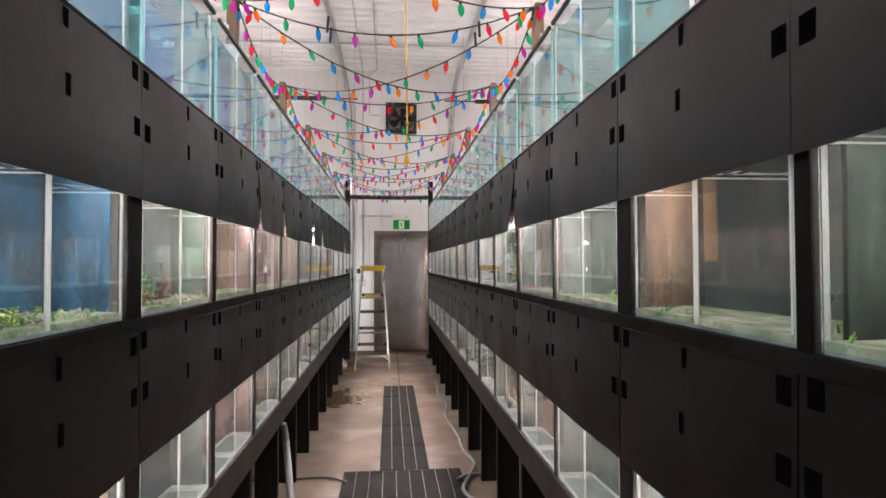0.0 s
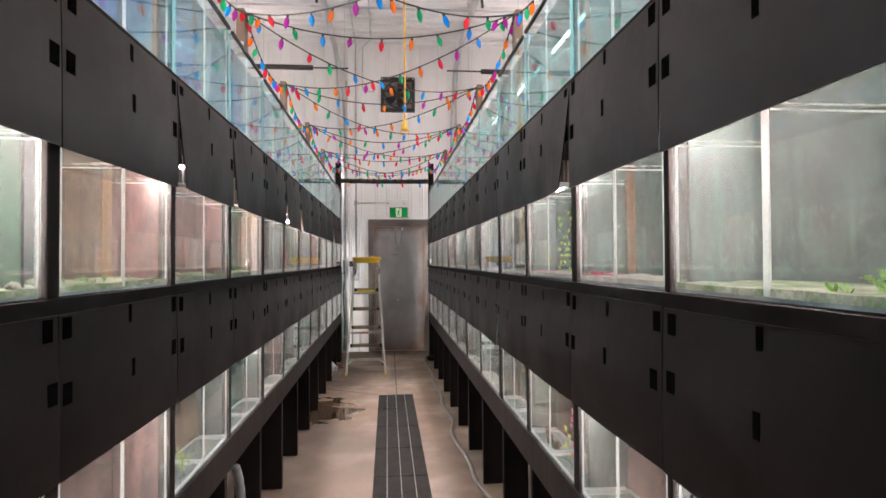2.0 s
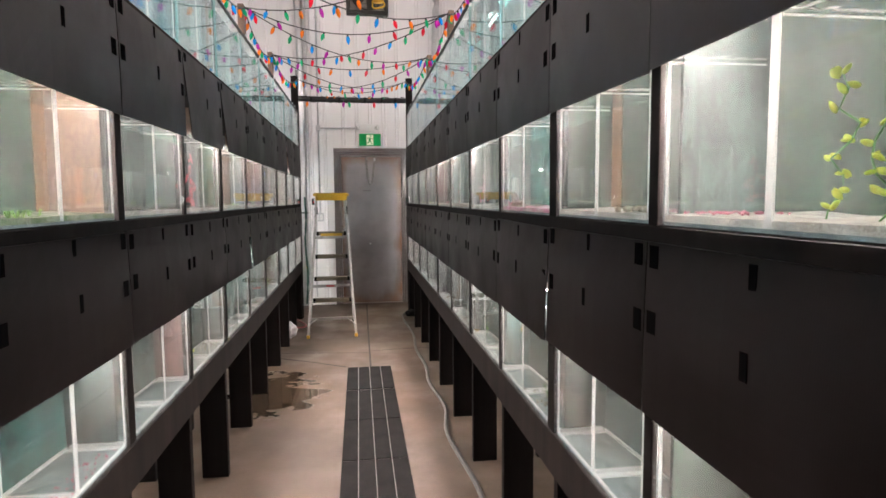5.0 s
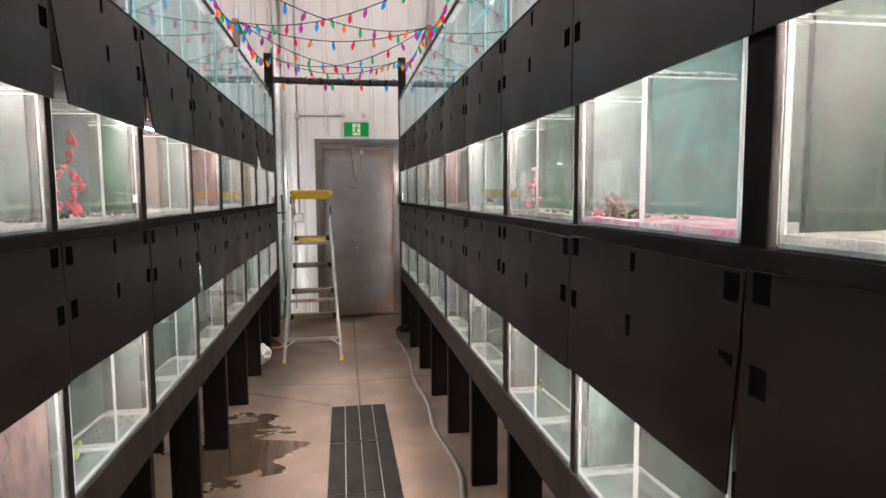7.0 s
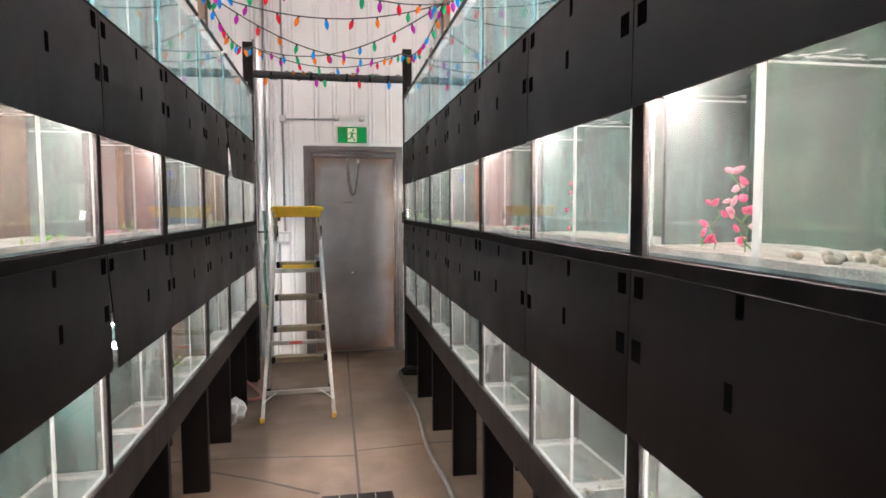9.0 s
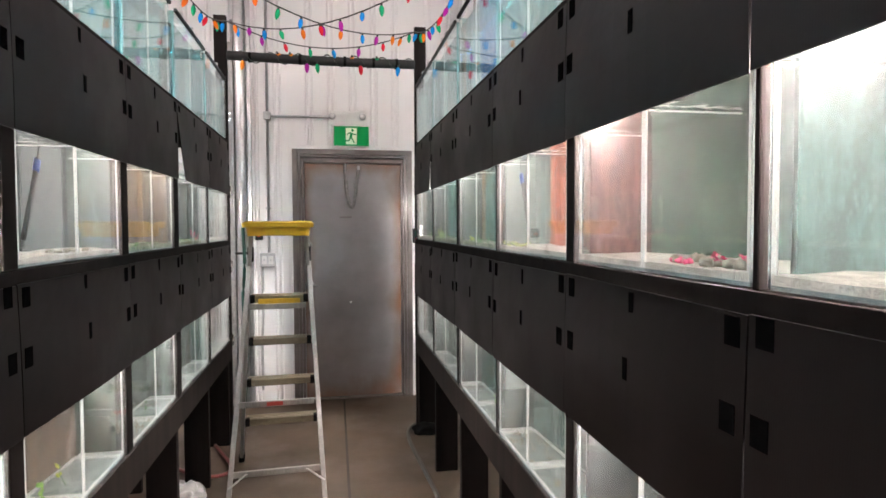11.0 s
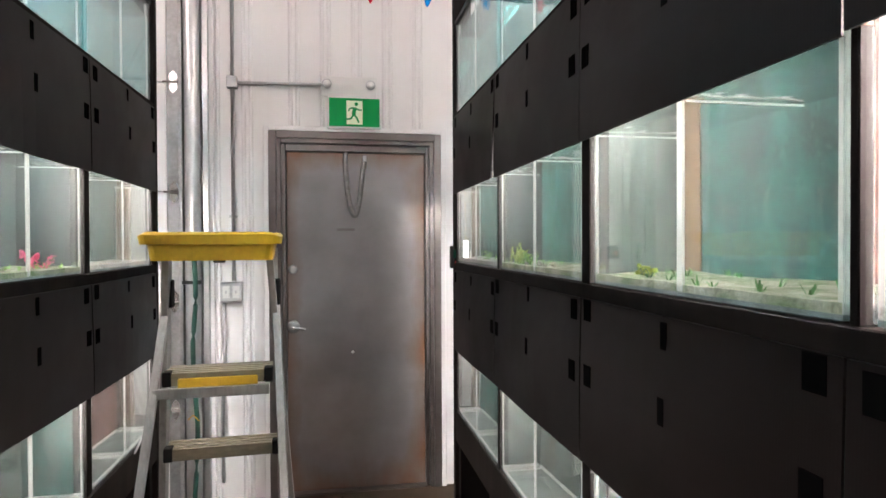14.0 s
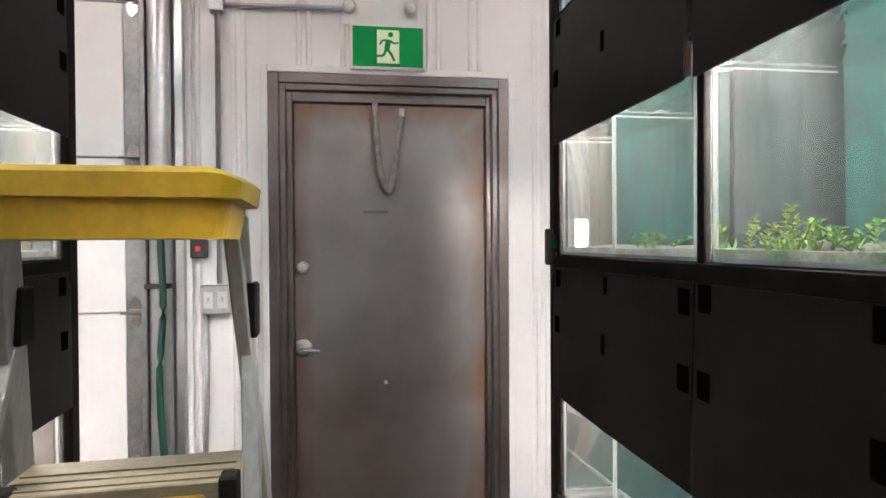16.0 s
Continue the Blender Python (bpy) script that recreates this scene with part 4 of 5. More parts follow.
# rods high up near the end wall, with dark sleeves
for x0, x1, xs0, xs1 in ((-2.6, -0.52, -1.9, -1.0), (0.85, 2.6, 1.33, 1.95)):
    t = thing("suspended_rod", (x0 + x1) / 2, 9.4, 4.19, "thin dark rod with a thick black sleeve, hung from the ceiling", "rod", "suspended rods")
    c = (x0 + x1) / 2
    part("rod", tube([(x0 - c, 0, 0), (x1 - c, 0, 0)], 0.011, 8), BLACK, t)
    part("sleeve", tube([(xs0 - c, 0, 0), (xs1 - c, 0, 0)], 0.034, 10), BLACK, t, smooth=True)
    for x in (x0 - c + 0.3, x1 - c - 0.05):
        part("hanger_wire", tube([(x, 0, 0), (x, 0, CEIL - 4.19)], 0.004, 6), GALV, t)
tagged(part("ceiling_rod", tube([(-2.6, 9.75, 5.19), (2.6, 9.75, 5.19)], 0.016, 8), GALV), "thin grey conduit across the ceiling", "conduit")

# yellow extension cord hanging from the ceiling
t = thing("extension_cord", 0.158, 6.16, 2.64, "yellow extension cord hanging from the ceiling", "cord")
part("cord", tube(smooth_line([(0, 0, 0.09), (0.004, 0, 0.6), (-0.003, 0, 1.4), (0, 0, CEIL - 2.64)], 6), 0.008, 8), CORDYELLOW, t, smooth=True)
part("plug", turned([(0.012, 0.10), (0.018, 0.085), (0.022, 0.04), (0.03, 0.02), (0.032, 0.0)], 12), CORDYELLOW, t, smooth=True)
part("loop", tube(smooth_line([(0.02, 0, 0.02), (0.035, 0, -0.02), (-0.03, 0, -0.03), (-0.02, 0, 0.05)], 5), 0.005, 6), CORDYELLOW, t)

# ---- crossbar ----
cb = thing("crossbar", 0, 10.42, 2.766, "black foam-wrapped pipe between the end posts", "pipe")
part("pipe", tube(smooth_line([(FACE[-1], 0, 0.008), (-0.3, 0, 0.0), (0.2, 0, -0.003), (FACE[1], 0, 0.0)], 6), 0.034, 12), BLACK, cb, smooth=True)
for x in (-0.55, -0.2, 0.12, 0.33, 0.5):
    part("tape_band", tube([(x, 0, 0.0), (x + 0.02, 0, 0.0)], 0.038, 12), RUBBER, cb, smooth=True)

# ---- ladder ----


def build_ladder():
    t = thing("step_ladder", -0.292, 9.33, 0, "folding aluminium step ladder with a yellow top tray", "ladder", rz=3.5)

    def rail(name, p, q, w, d, mat=ALU):
        """A box-section rail between two points, w wide across and d deep."""
        p, q = Vector(p), Vector(q)
        bm = bmesh.new()
        r = [[bm.verts.new(c + Vector((sx * w / 2, sy * d / 2, 0))) for sx, sy in ((-1, -1), (1, -1), (1, 1), (-1, 1))] for c in (p, q)]
        for k in range(4):
            bm.faces.new((r[0][k], r[0][(k + 1) % 4], r[1][(k + 1) % 4], r[1][k]))
        bm.faces.new(r[0][::-1])
        bm.faces.new(r[1])
        bmesh.ops.recalc_face_normals(bm, faces=bm.faces)
        bmesh.ops.bevel(bm, geom=bm.edges[:], offset=0.002, segments=1, affect="EDGES")
        return part(name, bm, mat, t)

    for sx in (-1, 1):
        # brace side, towards the aisle
        r = rail("rear_rail", (sx * 0.258, -0.09, 0.03), (sx * 0.17 + 0.022, 0.36, 1.40), 0.026, 0.02)
        part("foot", box(sx * 0.260 - 0.016, sx * 0.260 + 0.016, -0.108, -0.07, 0.0, 0.038, 0.005), YELLOW, r, "yellow rubber foot")
        part("end_cap", box(sx * 0.17 + 0.005, sx * 0.17 + 0.039, 0.330, 0.380, 1.345, 1.435, 0.004), RUBBER, r)
        rail("link", (sx * 0.17 + 0.022, 0.358, 1.42), (sx * 0.18 + 0.015, 0.27, 1.54), 0.016, 0.012, GALV)
        # step side, away from the aisle
        r = rail("front_rail", (sx * 0.262 + 0.015, 0.70, 0.03), (sx * 0.158 + 0.018, 0.30, 1.52), 0.022, 0.06)
        part("foot", box(sx * 0.262 - 0.003, sx * 0.262 + 0.033, 0.67, 0.735, 0.0, 0.045, 0.005), RUBBER, r)
        rail("gusset", (sx * 0.255, -0.07, 0.14), (sx * 0.16, -0.06, 0.21), 0.014, 0.01, GALV)
        rail("spreader", (sx * 0.216, 0.21, 0.92), (sx * 0.215, 0.44, 0.98), 0.006, 0.02, GALV)
    # tray with an overhanging lip
    bm = bmesh.new()
    rings = []
    for z, ex, ey in ((1.505, -0.024, -0.024), (1.552, -0.016, -0.016), (1.5525, 0.0, 0.0), (1.577, 0.004, 0.004), (1.585, -0.006, -0.006), (1.585, -0.022, -0.022), (1.566, -0.032, -0.032)):
        hx, hy, r = 0.194 + ex, 0.13 + ey, 0.035
        ring = []
        for cx, cy, a0 in ((hx - r, hy - r, 0), (-hx + r, hy - r, 90), (-hx + r, -hy + r, 180), (hx - r, -hy + r, 270)):
            for k in range(5):
                a = radians(a0 + k * 22.5)
                wob = 0.004 * math.sin(9 * cx + k) if z > 1.56 else 0
                ring.append(bm.verts.new((0.022 + cx + r * math.cos(a), 0.19 + cy + r * math.sin(a), z + wob)))
        rings.append(ring)
    for a, b in zip(rings, rings[1:]):
        for k in range(20):
            bm.faces.new((a[k], a[(k + 1) % 20], b[(k + 1) % 20], b[k]))
    bm.faces.new(rings[0][::-1])
    bm.faces.new(rings[-1])
    part("top_tray", bm, YELLOW, t, "moulded yellow plastic tray")
    # treads hang on the step side
    for z, yel in ((1.145, True), (0.87, False), (0.60, False), (0.33, False)):
        k = (z - 0.03) / 1.49
        y = 0.70 - 0.40 * k
        w = 0.272 - 0.107 * k - 0.026
        c = 0.018
        f = y - (0.135 if yel else 0.10)
        bm = box(c - w, c + w, f, y, z - 0.006, z, 0.002)
        add_box(bm, c - w, c + w, f - 0.004, f - 0.0005, z - 0.04, z, 0.001)
        for q in range(3):
            add_box(bm, c - w + 0.01, c + w - 0.01, f + 0.012 + 0.03 * q, f + 0.019 + 0.03 * q, z + 0.0003, z + 0.003)
        st = part("tread", bm, TREAD, t)
        for sx in (-1, 1):
            part("tread_cap", box(c + sx * (w - 0.012) - 0.014, c + sx * (w - 0.012) + 0.014, f - 0.008, f + 0.03, z - 0.042, z + 0.006, 0.003), RUBBER, st)
        if yel:
            part("nose_guard", box(c - w + 0.045, c + w - 0.045, f - 0.0085, f - 0.0045, z - 0.047, z - 0.016, 0.003), YELLOW, st, "yellow plastic nose guard")
    for z, lab in ((1.083, False), (0.55, True), (0.20, False)):
        k = (z - 0.03) / 1.37
        y = -0.09 + 0.45 * k
        w = 0.258 - 0.092 * k
        br = part("brace", box(-w + 0.013, w - 0.013, y - 0.009, y + 0.009, z - 0.016, z + 0.016, 0.002), ALU, t)
        if lab:
            part("label", box(-0.055, 0.035, y - 0.0105, y - 0.0093, z - 0.011, z + 0.011), Mat("red_label", (0.35, 0.05, 0.04), 0.5).m, br)
    return t


build_ladder()

# ---- floor mats ----
MATGAP = mottled("worn_mat_backing", (0.12, 0.112, 0.104), (0.07, 0.066, 0.062), 9, 0.7)


def build_mat(x0, x1, y0, y1, n):
    t = thing("rubber_mat", (x0 + x1) / 2, (y0 + y1) / 2, 0, "black slotted rubber floor mat on the concrete", "mat", "floor mats")
    w, l = (x1 - x0) / 2, (y1 - y0) / 2
    part("backing", box(-w + 0.002, w - 0.002, -l + 0.002, l - 0.002, 0.0, 0.009), MATGAP, t)
    step = 2 * w / n
    for k in range(n):
        a = -w + k * step
        part("slat", box(a + 0.0022, a + step - 0.0022, -l + 0.003, l - 0.003, 0.0095, 0.013, 0.001), RUBBER, t)
    return t


for y in (4.70, 5.35, 6.00, 6.65, 7.31):
    build_mat(-0.098, 0.290, y + 0.003, y + 0.652, 4)
build_mat(-0.37, 0.53, 4.0, 4.697, 9)
build_mat(-0.37, 0.53, 3.3, 3.997, 9)

# ---- floor joints, hoses ----
JOINT = Mat("joint_filler", (0.012, 0.009, 0.007), 0.9).m


def joint(pts, w):
    bm = bmesh.new()
    prev = None
    for p, q in zip(pts, pts[1:] + [pts[-1]]):
        p, q = Vector(p), Vector(q)
        d = (q - p) if q != p else (p - Vector(pts[-2]))
        n = Vector((-d.y, d.x, 0)).normalized() * w / 2
        cur = (bm.verts.new(p + n), bm.verts.new(p - n))
        if prev:
            bm.faces.new((prev[0], prev[1], cur[1], cur[0]))
        prev = cur
    for v in bm.verts:
        v.co.z = 0.0012
    bmesh.ops.recalc_face_normals(bm, faces=bm.faces)
    tagged(part("floor_joint", bm, JOINT), "dark saw-cut joint in the concrete", "joint", kind="structure")


joint([(0.108, 7.97, 0), (0.108, 9.6, 0), (0.115, 11.3, 0)], 0.016)
joint([(-1.3, 8.62, 0), (-0.6, 8.60, 0), (-0.1, 8.53, 0), (0.108, 8.50, 0)], 0.015)
joint([(0.108, 8.58, 0), (0.6, 8.62, 0), (1.2, 8.62, 0)], 0.013)
joint([(-0.75, 8.42, 0), (-0.45, 8.25, 0), (-0.11, 8.02, 0)], 0.022)


HOSE = mottled("grey_hose", (0.05, 0.048, 0.04), (0.034, 0.033, 0.028), 12, 0.6)


def hose(name, pts, r, mat, label):
    t = thing(name, *pts[0], label, "hose", "hoses")
    o = Vector(pts[0])
    part("pipe", tube(smooth_line([Vector(p) - o for p in pts], 8), r, 8), mat, t, smooth=True)
    return t


hose("floor_hose", [(0.70, 10.55, 0.016), (0.56, 10.25, 0.016), (0.60, 9.2, 0.016), (0.57, 8.5, 0.016), (0.60, 7.9, 0.016), (0.575, 7.4, 0.016), (0.62, 6.8, 0.016), (0.565, 6.3, 0.016), (0.615, 5.6, 0.016), (0.61, 5.15, 0.016), (0.66, 4.8, 0.016),
     (0.56, 4.45, 0.02), (0.50, 4.2, 0.02), (0.60, 3.9, 0.016)], 0.014, HOSE, "grey hose lying along the foot of the rack")
hose("floor_hose", [(0.48, 4.42, 0.028), (0.58, 4.52, 0.02), (0.75, 4.55, 0.016), (1.0, 4.6, 0.016)], 0.013, HOSE, "short grey hose reaching out from under the rack")
hose("floor_hose", [(-1.05, 4.58, 0.016), (-0.81, 4.56, 0.016), (-0.5, 4.58, 0.016), (-0.34, 4.47, 0.016)], 0.011, HOSE, "short grey hose reaching out from under the rack")
hose("drain_hose", [(-0.70, 3.95, 0.58), (-0.69, 4.0, 0.45), (-0.65, 3.9, 0.2), (-0.60, 3.7, 0.02), (-0.62, 3.4, 0.016)], 0.022, mottled("clear_grey_hose", (0.16, 0.16, 0.16), (0.11, 0.11, 0.11), 9, 0.3), "pale grey drain hose hanging from the rack beam")
hose("floor_hose", [(-0.95, 9.9, 0.016), (-0.75, 9.75, 0.016), (-0.62, 9.85, 0.016), (-0.8, 10.3, 0.016)], 0.012, mottled("red_brown_hose", (0.16, 0.03, 0.025), (0.11, 0.025, 0.02), 9, 0.5), "dark red hose curled under the rack")

# crumpled pale plastic bag under the rack
bm = bmesh.new()
bmesh.ops.create_icosphere(bm, subdivisions=4, radius=1.0)
for v in bm.verts:
    n = noise.noise(v.co * 2.2) * 0.35 + noise.noise(v.co * 6) * 0.12
    v.co = v.co * (1 + n)
    v.co = Vector((v.co.x * 0.12, v.co.y * 0.13, max(v.co.z, -0.75) * 0.10 + 0.075))
bm.transform(Matrix.Translation((-0.80, 9.28, 0)))
tagged(part("plastic_bag", bm, mottled("pale_plastic_film", (0.22, 0.21, 0.20), (0.15, 0.14, 0.13), 8, 0.35), smooth=True), "crumpled pale plastic bag under the rack", "bag")
bm = bmesh.new()
bmesh.ops.create_icosphere(bm, subdivisions=3, radius=1.0)
for v in bm.verts:
    n = noise.noise(v.co * 1.8 + Vector((7, 0, 0))) * 0.4
    v.co = v.co * (1 + n)
    v.co = Vector((v.co.x * 0.09, v.co.y * 0.07, max(v.co.z, -0.7) * 0.05 + 0.035))
bm.transform(Matrix.Translation((0.70, 10.30, 0)))
tagged(part("rubber_boot_cover", bm, RUBBER, smooth=True), "black rubber scrap at the foot of the end post", "scrap")

# small dark controller strapped to the end post of the rack
dv = thing("controller", 0.661, 10.444, 1.484, "small dark controller with a green display on the end post", "controller")
part("case", box(-0.032, -0.014, -0.02, 0.02, -0.055, 0.055, 0.005), BLACK, dv)
part("display", box(-0.02, 0.012, -0.0225, -0.0205, -0.005, 0.035, 0.001), Mat("green_display", (0.01, 0.06, 0.035), 0.2).m, dv)
part("indicator", box(-0.012, 0.004, -0.0225, -0.0205, -0.035, -0.018, 0.001), Mat("red_mark", (0.4, 0.02, 0.02), 0.4).m, dv)

# ---- string lights ----
CABLE = Mat("dark_green_wire", (0.012, 0.016, 0.012), 0.5).m
BULB_MESHES = []
for mt in BULBS:
    bm = turned([(0.006, -0.012), (0.0125, -0.018), (0.0165, -0.034), (0.0165, -0.048), (0.011, -0.066), (0.003, -0.080)], 8)
    BULB_MESHES.append(mesh_of("bulb", bm, mt))
SOCKET = mesh_of("socket", turned([(0.006, 0.004), (0.008, 0.0), (0.008, -0.016), (0.006, -0.018)], 7), CABLE)
rnd = random.Random(21)
COLOUR = [0]


def string(p, q, sag, spacing=0.165, skip=0.02):
    """A sagging cable from p to q with coloured bulbs hanging below it."""
    p, q = Vector(p), Vector(q)
    t = thing("string_lights", *p, "coloured faceted bulbs on a dark sagging cable, hung between the racks", "string lights", "string lights over the aisle")
    n = 14
    at = lambda k: (q - p) * k + Vector((0, 0, -4 * sag * k * (1 - k)))
    part("cable", tube([at(i / n) for i in range(n + 1)], 0.0042, 5), CABLE, t)
    num = max(2, int((q - p).length / spacing))
    for i in range(num):
        k = (i + 0.5 + rnd.uniform(-0.12, 0.12)) / num
        COLOUR[0] = (COLOUR[0] + rnd.choice((1, 1, 1, 2))) % 5
        m = Matrix.Translation(at(k) - Vector((0, 0, 0.003))) @ Euler((rnd.uniform(-0.45, 0.45), rnd.uniform(-0.3, 0.3), rnd.uniform(0, 6))).to_matrix().to_4x4()
        b = shared("bulb", BULB_MESHES[COLOUR[0]], t, m @ Matrix.Scale(0.87, 4))
        shared("socket", SOCKET, b)
    return t


def post_top(s, i):
    ys = POST_Y[s] + [GAPS[s][-1][1] + 0.02]
    u = 0.095 if i < len(POST_Y[s]) else 0.0
    return (FACE[s] + s * u, ys[i] - 0.05, 2.95 if i < len(POST_Y[s]) else 3.0)


for i in range(len(POST_Y[1]) + 1):
    L, R = post_top(-1, i), post_top(1, i)
    string(L, R, 0.15 + rnd.uniform(-0.02, 0.03))
    if i:
        L0, R0 = post_top(-1, i - 1), post_top(1, i - 1)
        string(L0, R, 0.17 + rnd.uniform(-0.03, 0.05))
        string(R0, L, 0.15 + rnd.uniform(-0.03, 0.05))
        string(L0, L, 0.13, 0.125)
        string(R0, R, 0.13, 0.125)
# the tail end, wound round the crossbar
pts = []
for k in range(80):
    a = k / 79
    pts.append(Vector((-0.66 + 1.28 * a, 10.42 + 0.040 * math.cos(a * 40), 2.768 + 0.040 * math.sin(a * 40))))
t = thing("string_lights", 0, 0, 0, "tail of the coloured string lights wound round the black crossbar", "string lights", "string lights over the aisle")
part("cable", tube(pts, 0.004, 5), CABLE, t)
for i, (x, up) in enumerate(((-0.58, 0), (-0.35, 1), (-0.26, 1), (-0.14, 0), (-0.07, 0), (0.18, 1), (0.24, 0), (0.36, 1), (0.52, 0))):
    m = Matrix.Translation((x, 10.376, 2.768 + (0.03 if up else -0.025))) @ Euler((radians(70 if up else 10), 0, rnd.uniform(-1.2, 1.2))).to_matrix().to_4x4()
    b = shared("bulb", BULB_MESHES[(1, 1, 1, 4, 2, 1, 0, 2, 3)[i]], t, m)
    shared("socket", SOCKET, b)

# ---- what stands in the tanks ----


def in_tank(s, i, tier, v, u):
    """The place on the bottom of a tank: v runs from 0 at its near end to 1 at its far end, u is the depth from the glass."""
    ya, yb = GAPS[s][i][1], GAPS[s][i + 1][0]
    return FACE[s] + s * u, ya + (yb - ya) * v, TIERS[tier] + 0.016


def leaf_mat(name, a, b):
    m = mottled(name, a, b, 25, 0.5, fine=0.2)
    return m


LEAF = leaf_mat("bright_green_leaf", (0.16, 0.36, 0.05), (0.30, 0.50, 0.10))
DEEPLEAF = leaf_mat("deep_green_leaf", (0.04, 0.15, 0.03), (0.09, 0.24, 0.06))
LIME = leaf_mat("yellow_green_leaf", (0.55, 0.60, 0.08), (0.42, 0.52, 0.06))
CORAL = leaf_mat("pink_plastic", (0.75, 0.10, 0.22), (0.60, 0.06, 0.16))
REDLEAF = leaf_mat("red_leaf", (0.62, 0.05, 0.08), (0.70, 0.12, 0.14))
BARK = mottled("driftwood", (0.03, 0.014, 0.007), (0.14, 0.078, 0.042), 30, 0.85, fine=0.6, bump=0.9, bscale=60)
PINKGRAVEL = leaf_mat("pink_gravel_stone", (0.42, 0.07, 0.13), (0.50, 0.20, 0.24))
PALEPINK = leaf_mat("pale_pink_plastic", (0.80, 0.42, 0.48), (0.75, 0.28, 0.38))
DARKSTONE = mottled("dark_stone", (0.05, 0.055, 0.05), (0.22, 0.21, 0.18), 15, 0.8, fine=0.4)
STONE = mottled("pale_stone", (0.34, 0.31, 0.24), (0.20, 0.185, 0.15), 15, 0.8, fine=0.4)


def sprig(s, i, tier, v, u, h, spread, mat, n, label, seed, leaf=0.022, category="plant"):
    """A water plant: bent stems set with small leaves."""
    rn = random.Random(seed)
    x, y, z = in_tank(s, i, tier, v, u)
    t = thing("aquarium_plant", x, y, z, label, category, "water plants")
    stems, leaves = bmesh.new(), bmesh.new()
    for k in range(n):
        a = rn.uniform(0, math.tau)
        base = Vector((rn.uniform(-1, 1) * spread * 0.4, rn.uniform(-1, 1) * spread * 0.5, 0))
        tip = base + Vector((math.cos(a) * spread * 0.5, math.sin(a) * spread * 0.6, h * rn.uniform(0.45, 1.0)))
        line = smooth_line([base, base.lerp(tip, 0.5) + Vector((rn.uniform(-1, 1), rn.uniform(-1, 1), 0)) * 0.015, tip], 4)
        add_tube(stems, line, 0.0016, 4)
        for p in line[2:]:
            for q in range(3):
                b = rn.uniform(0, math.tau)
                d = Vector((math.cos(b), math.sin(b), rn.uniform(-0.1, 0.8))).normalized()
                e = d.cross(Vector((0, 0, 1))).normalized() * leaf * 0.33
                mid = p + d * leaf * 0.5
                vs = [leaves.verts.new(w) for w in (p, mid + e + Vector((0, 0, 0.002)), p + d * leaf, mid - e + Vector((0, 0, 0.002)))]
                leaves.faces.new(vs)
    part("stems", stems, DEEPLEAF, t)
    part("leaves", leaves, mat, t)
    return t


def tufts(s, i, tier, v0, v1, h, mat, n, label, seed):
    """A low carpet of grass-like tufts along the glass."""
    rn = random.Random(seed)
    x, y, z = in_tank(s, i, tier, (v0 + v1) / 2, 0.1)
    t = thing("aquarium_plant", x, y, z, label, "plant", "water plants")
    bm = bmesh.new()
    half = (GAPS[s][i + 1][0] - GAPS[s][i][1]) * (v1 - v0) / 2
    for k in range(n):
        c = Vector((rn.uniform(-0.07, 0.22) * s, rn.uniform(-half, half), 0))
        for q in range(6):
            a = rn.uniform(0, math.tau)
            tip = c + Vector((math.cos(a) * h * 0.7, math.sin(a) * h * 0.7, h * rn.uniform(0.5, 1.1)))
            e = Vector((-math.sin(a), math.cos(a), 0)) * 0.003
            bm.faces.new([bm.verts.new(w) for w in (c - e, c + e, tip + e * 0.6, tip - e * 0.6)])
    part("blades", bm, mat, t)
    return t


def driftwood(s, i, tier, v, u, L, seed):
    """A gnarled root: a few jagged, grooved lumps that lean on one another."""
    rn = random.Random(seed)
    x, y, z = in_tank(s, i, tier, v, u)
    t = thing("driftwood", x, y, z - 0.012, "gnarled brown driftwood on the tank's bottom", "driftwood")
    for k, (dy, rz, ax, ay, az, tilt) in enumerate(((0.0, 0.0, 0.2, 0.5, 0.17, 0.05), (0.2, 0.16, 0.16, 0.30, 0.26, 0.55), (-0.27, 0.05, 0.15, 0.33, 0.13, -0.25), (0.3, 0.06, 0.13, 0.22, 0.12, 0.1))):
        bm = bmesh.new()
        bmesh.ops.create_icosphere(bm, subdivisions=4, radius=1)
        o = Vector((rn.random() * 40, rn.random() * 40, k))
        for w in bm.verts:
            c = w.co.copy()
            ridge = 1 - abs(noise.noise(Vector((c.x * 2.2, c.y * 0.9, c.z * 2.2)) + o)) * 2
            f = 0.75 + 0.3 * ridge + 0.22 * noise.noise(c * 3 + o) + 0.12 * noise.noise(c * 9 + o)
            w.co = Vector((c.x * ax, c.y * ay, c.z * az * 0.75)) * f * L
        bm.transform(Matrix.Translation((rn.uniform(-0.02, 0.02), dy * L, (rz + 0.09) * L)) @ Matrix.Rotation(tilt, 4, "X") @ Matrix.Rotation(rn.uniform(-0.3, 0.3), 4, "Z"))
        part("branch", bm, BARK, t)


def stones(s, i, tier, v, u, n, seed):
    rn = random.Random(seed)
    for k in range(n):
        x, y, z = in_tank(s, i, tier, v + rn.uniform(-0.16, 0.16), u + rn.uniform(-0.05, 0.1))
        bm = bmesh.new()
        bmesh.ops.create_icosphere(bm, subdivisions=3, radius=1)
        r = rn.uniform(0.009, 0.019)
        o = Vector((rn.random() * 30, 0, 0))
        for w in bm.verts:
            w.co *= r * (1 + 0.35 * noise.noise(w.co * 1.3 + o))
            w.co.z *= 0.75
        bm.transform(Matrix.Translation((x, y, z + r * 0.45)))
        tagged(part("stone", bm, STONE, smooth=True), "pale rounded lump on the tank's bottom", "stone", "stones in the tanks")


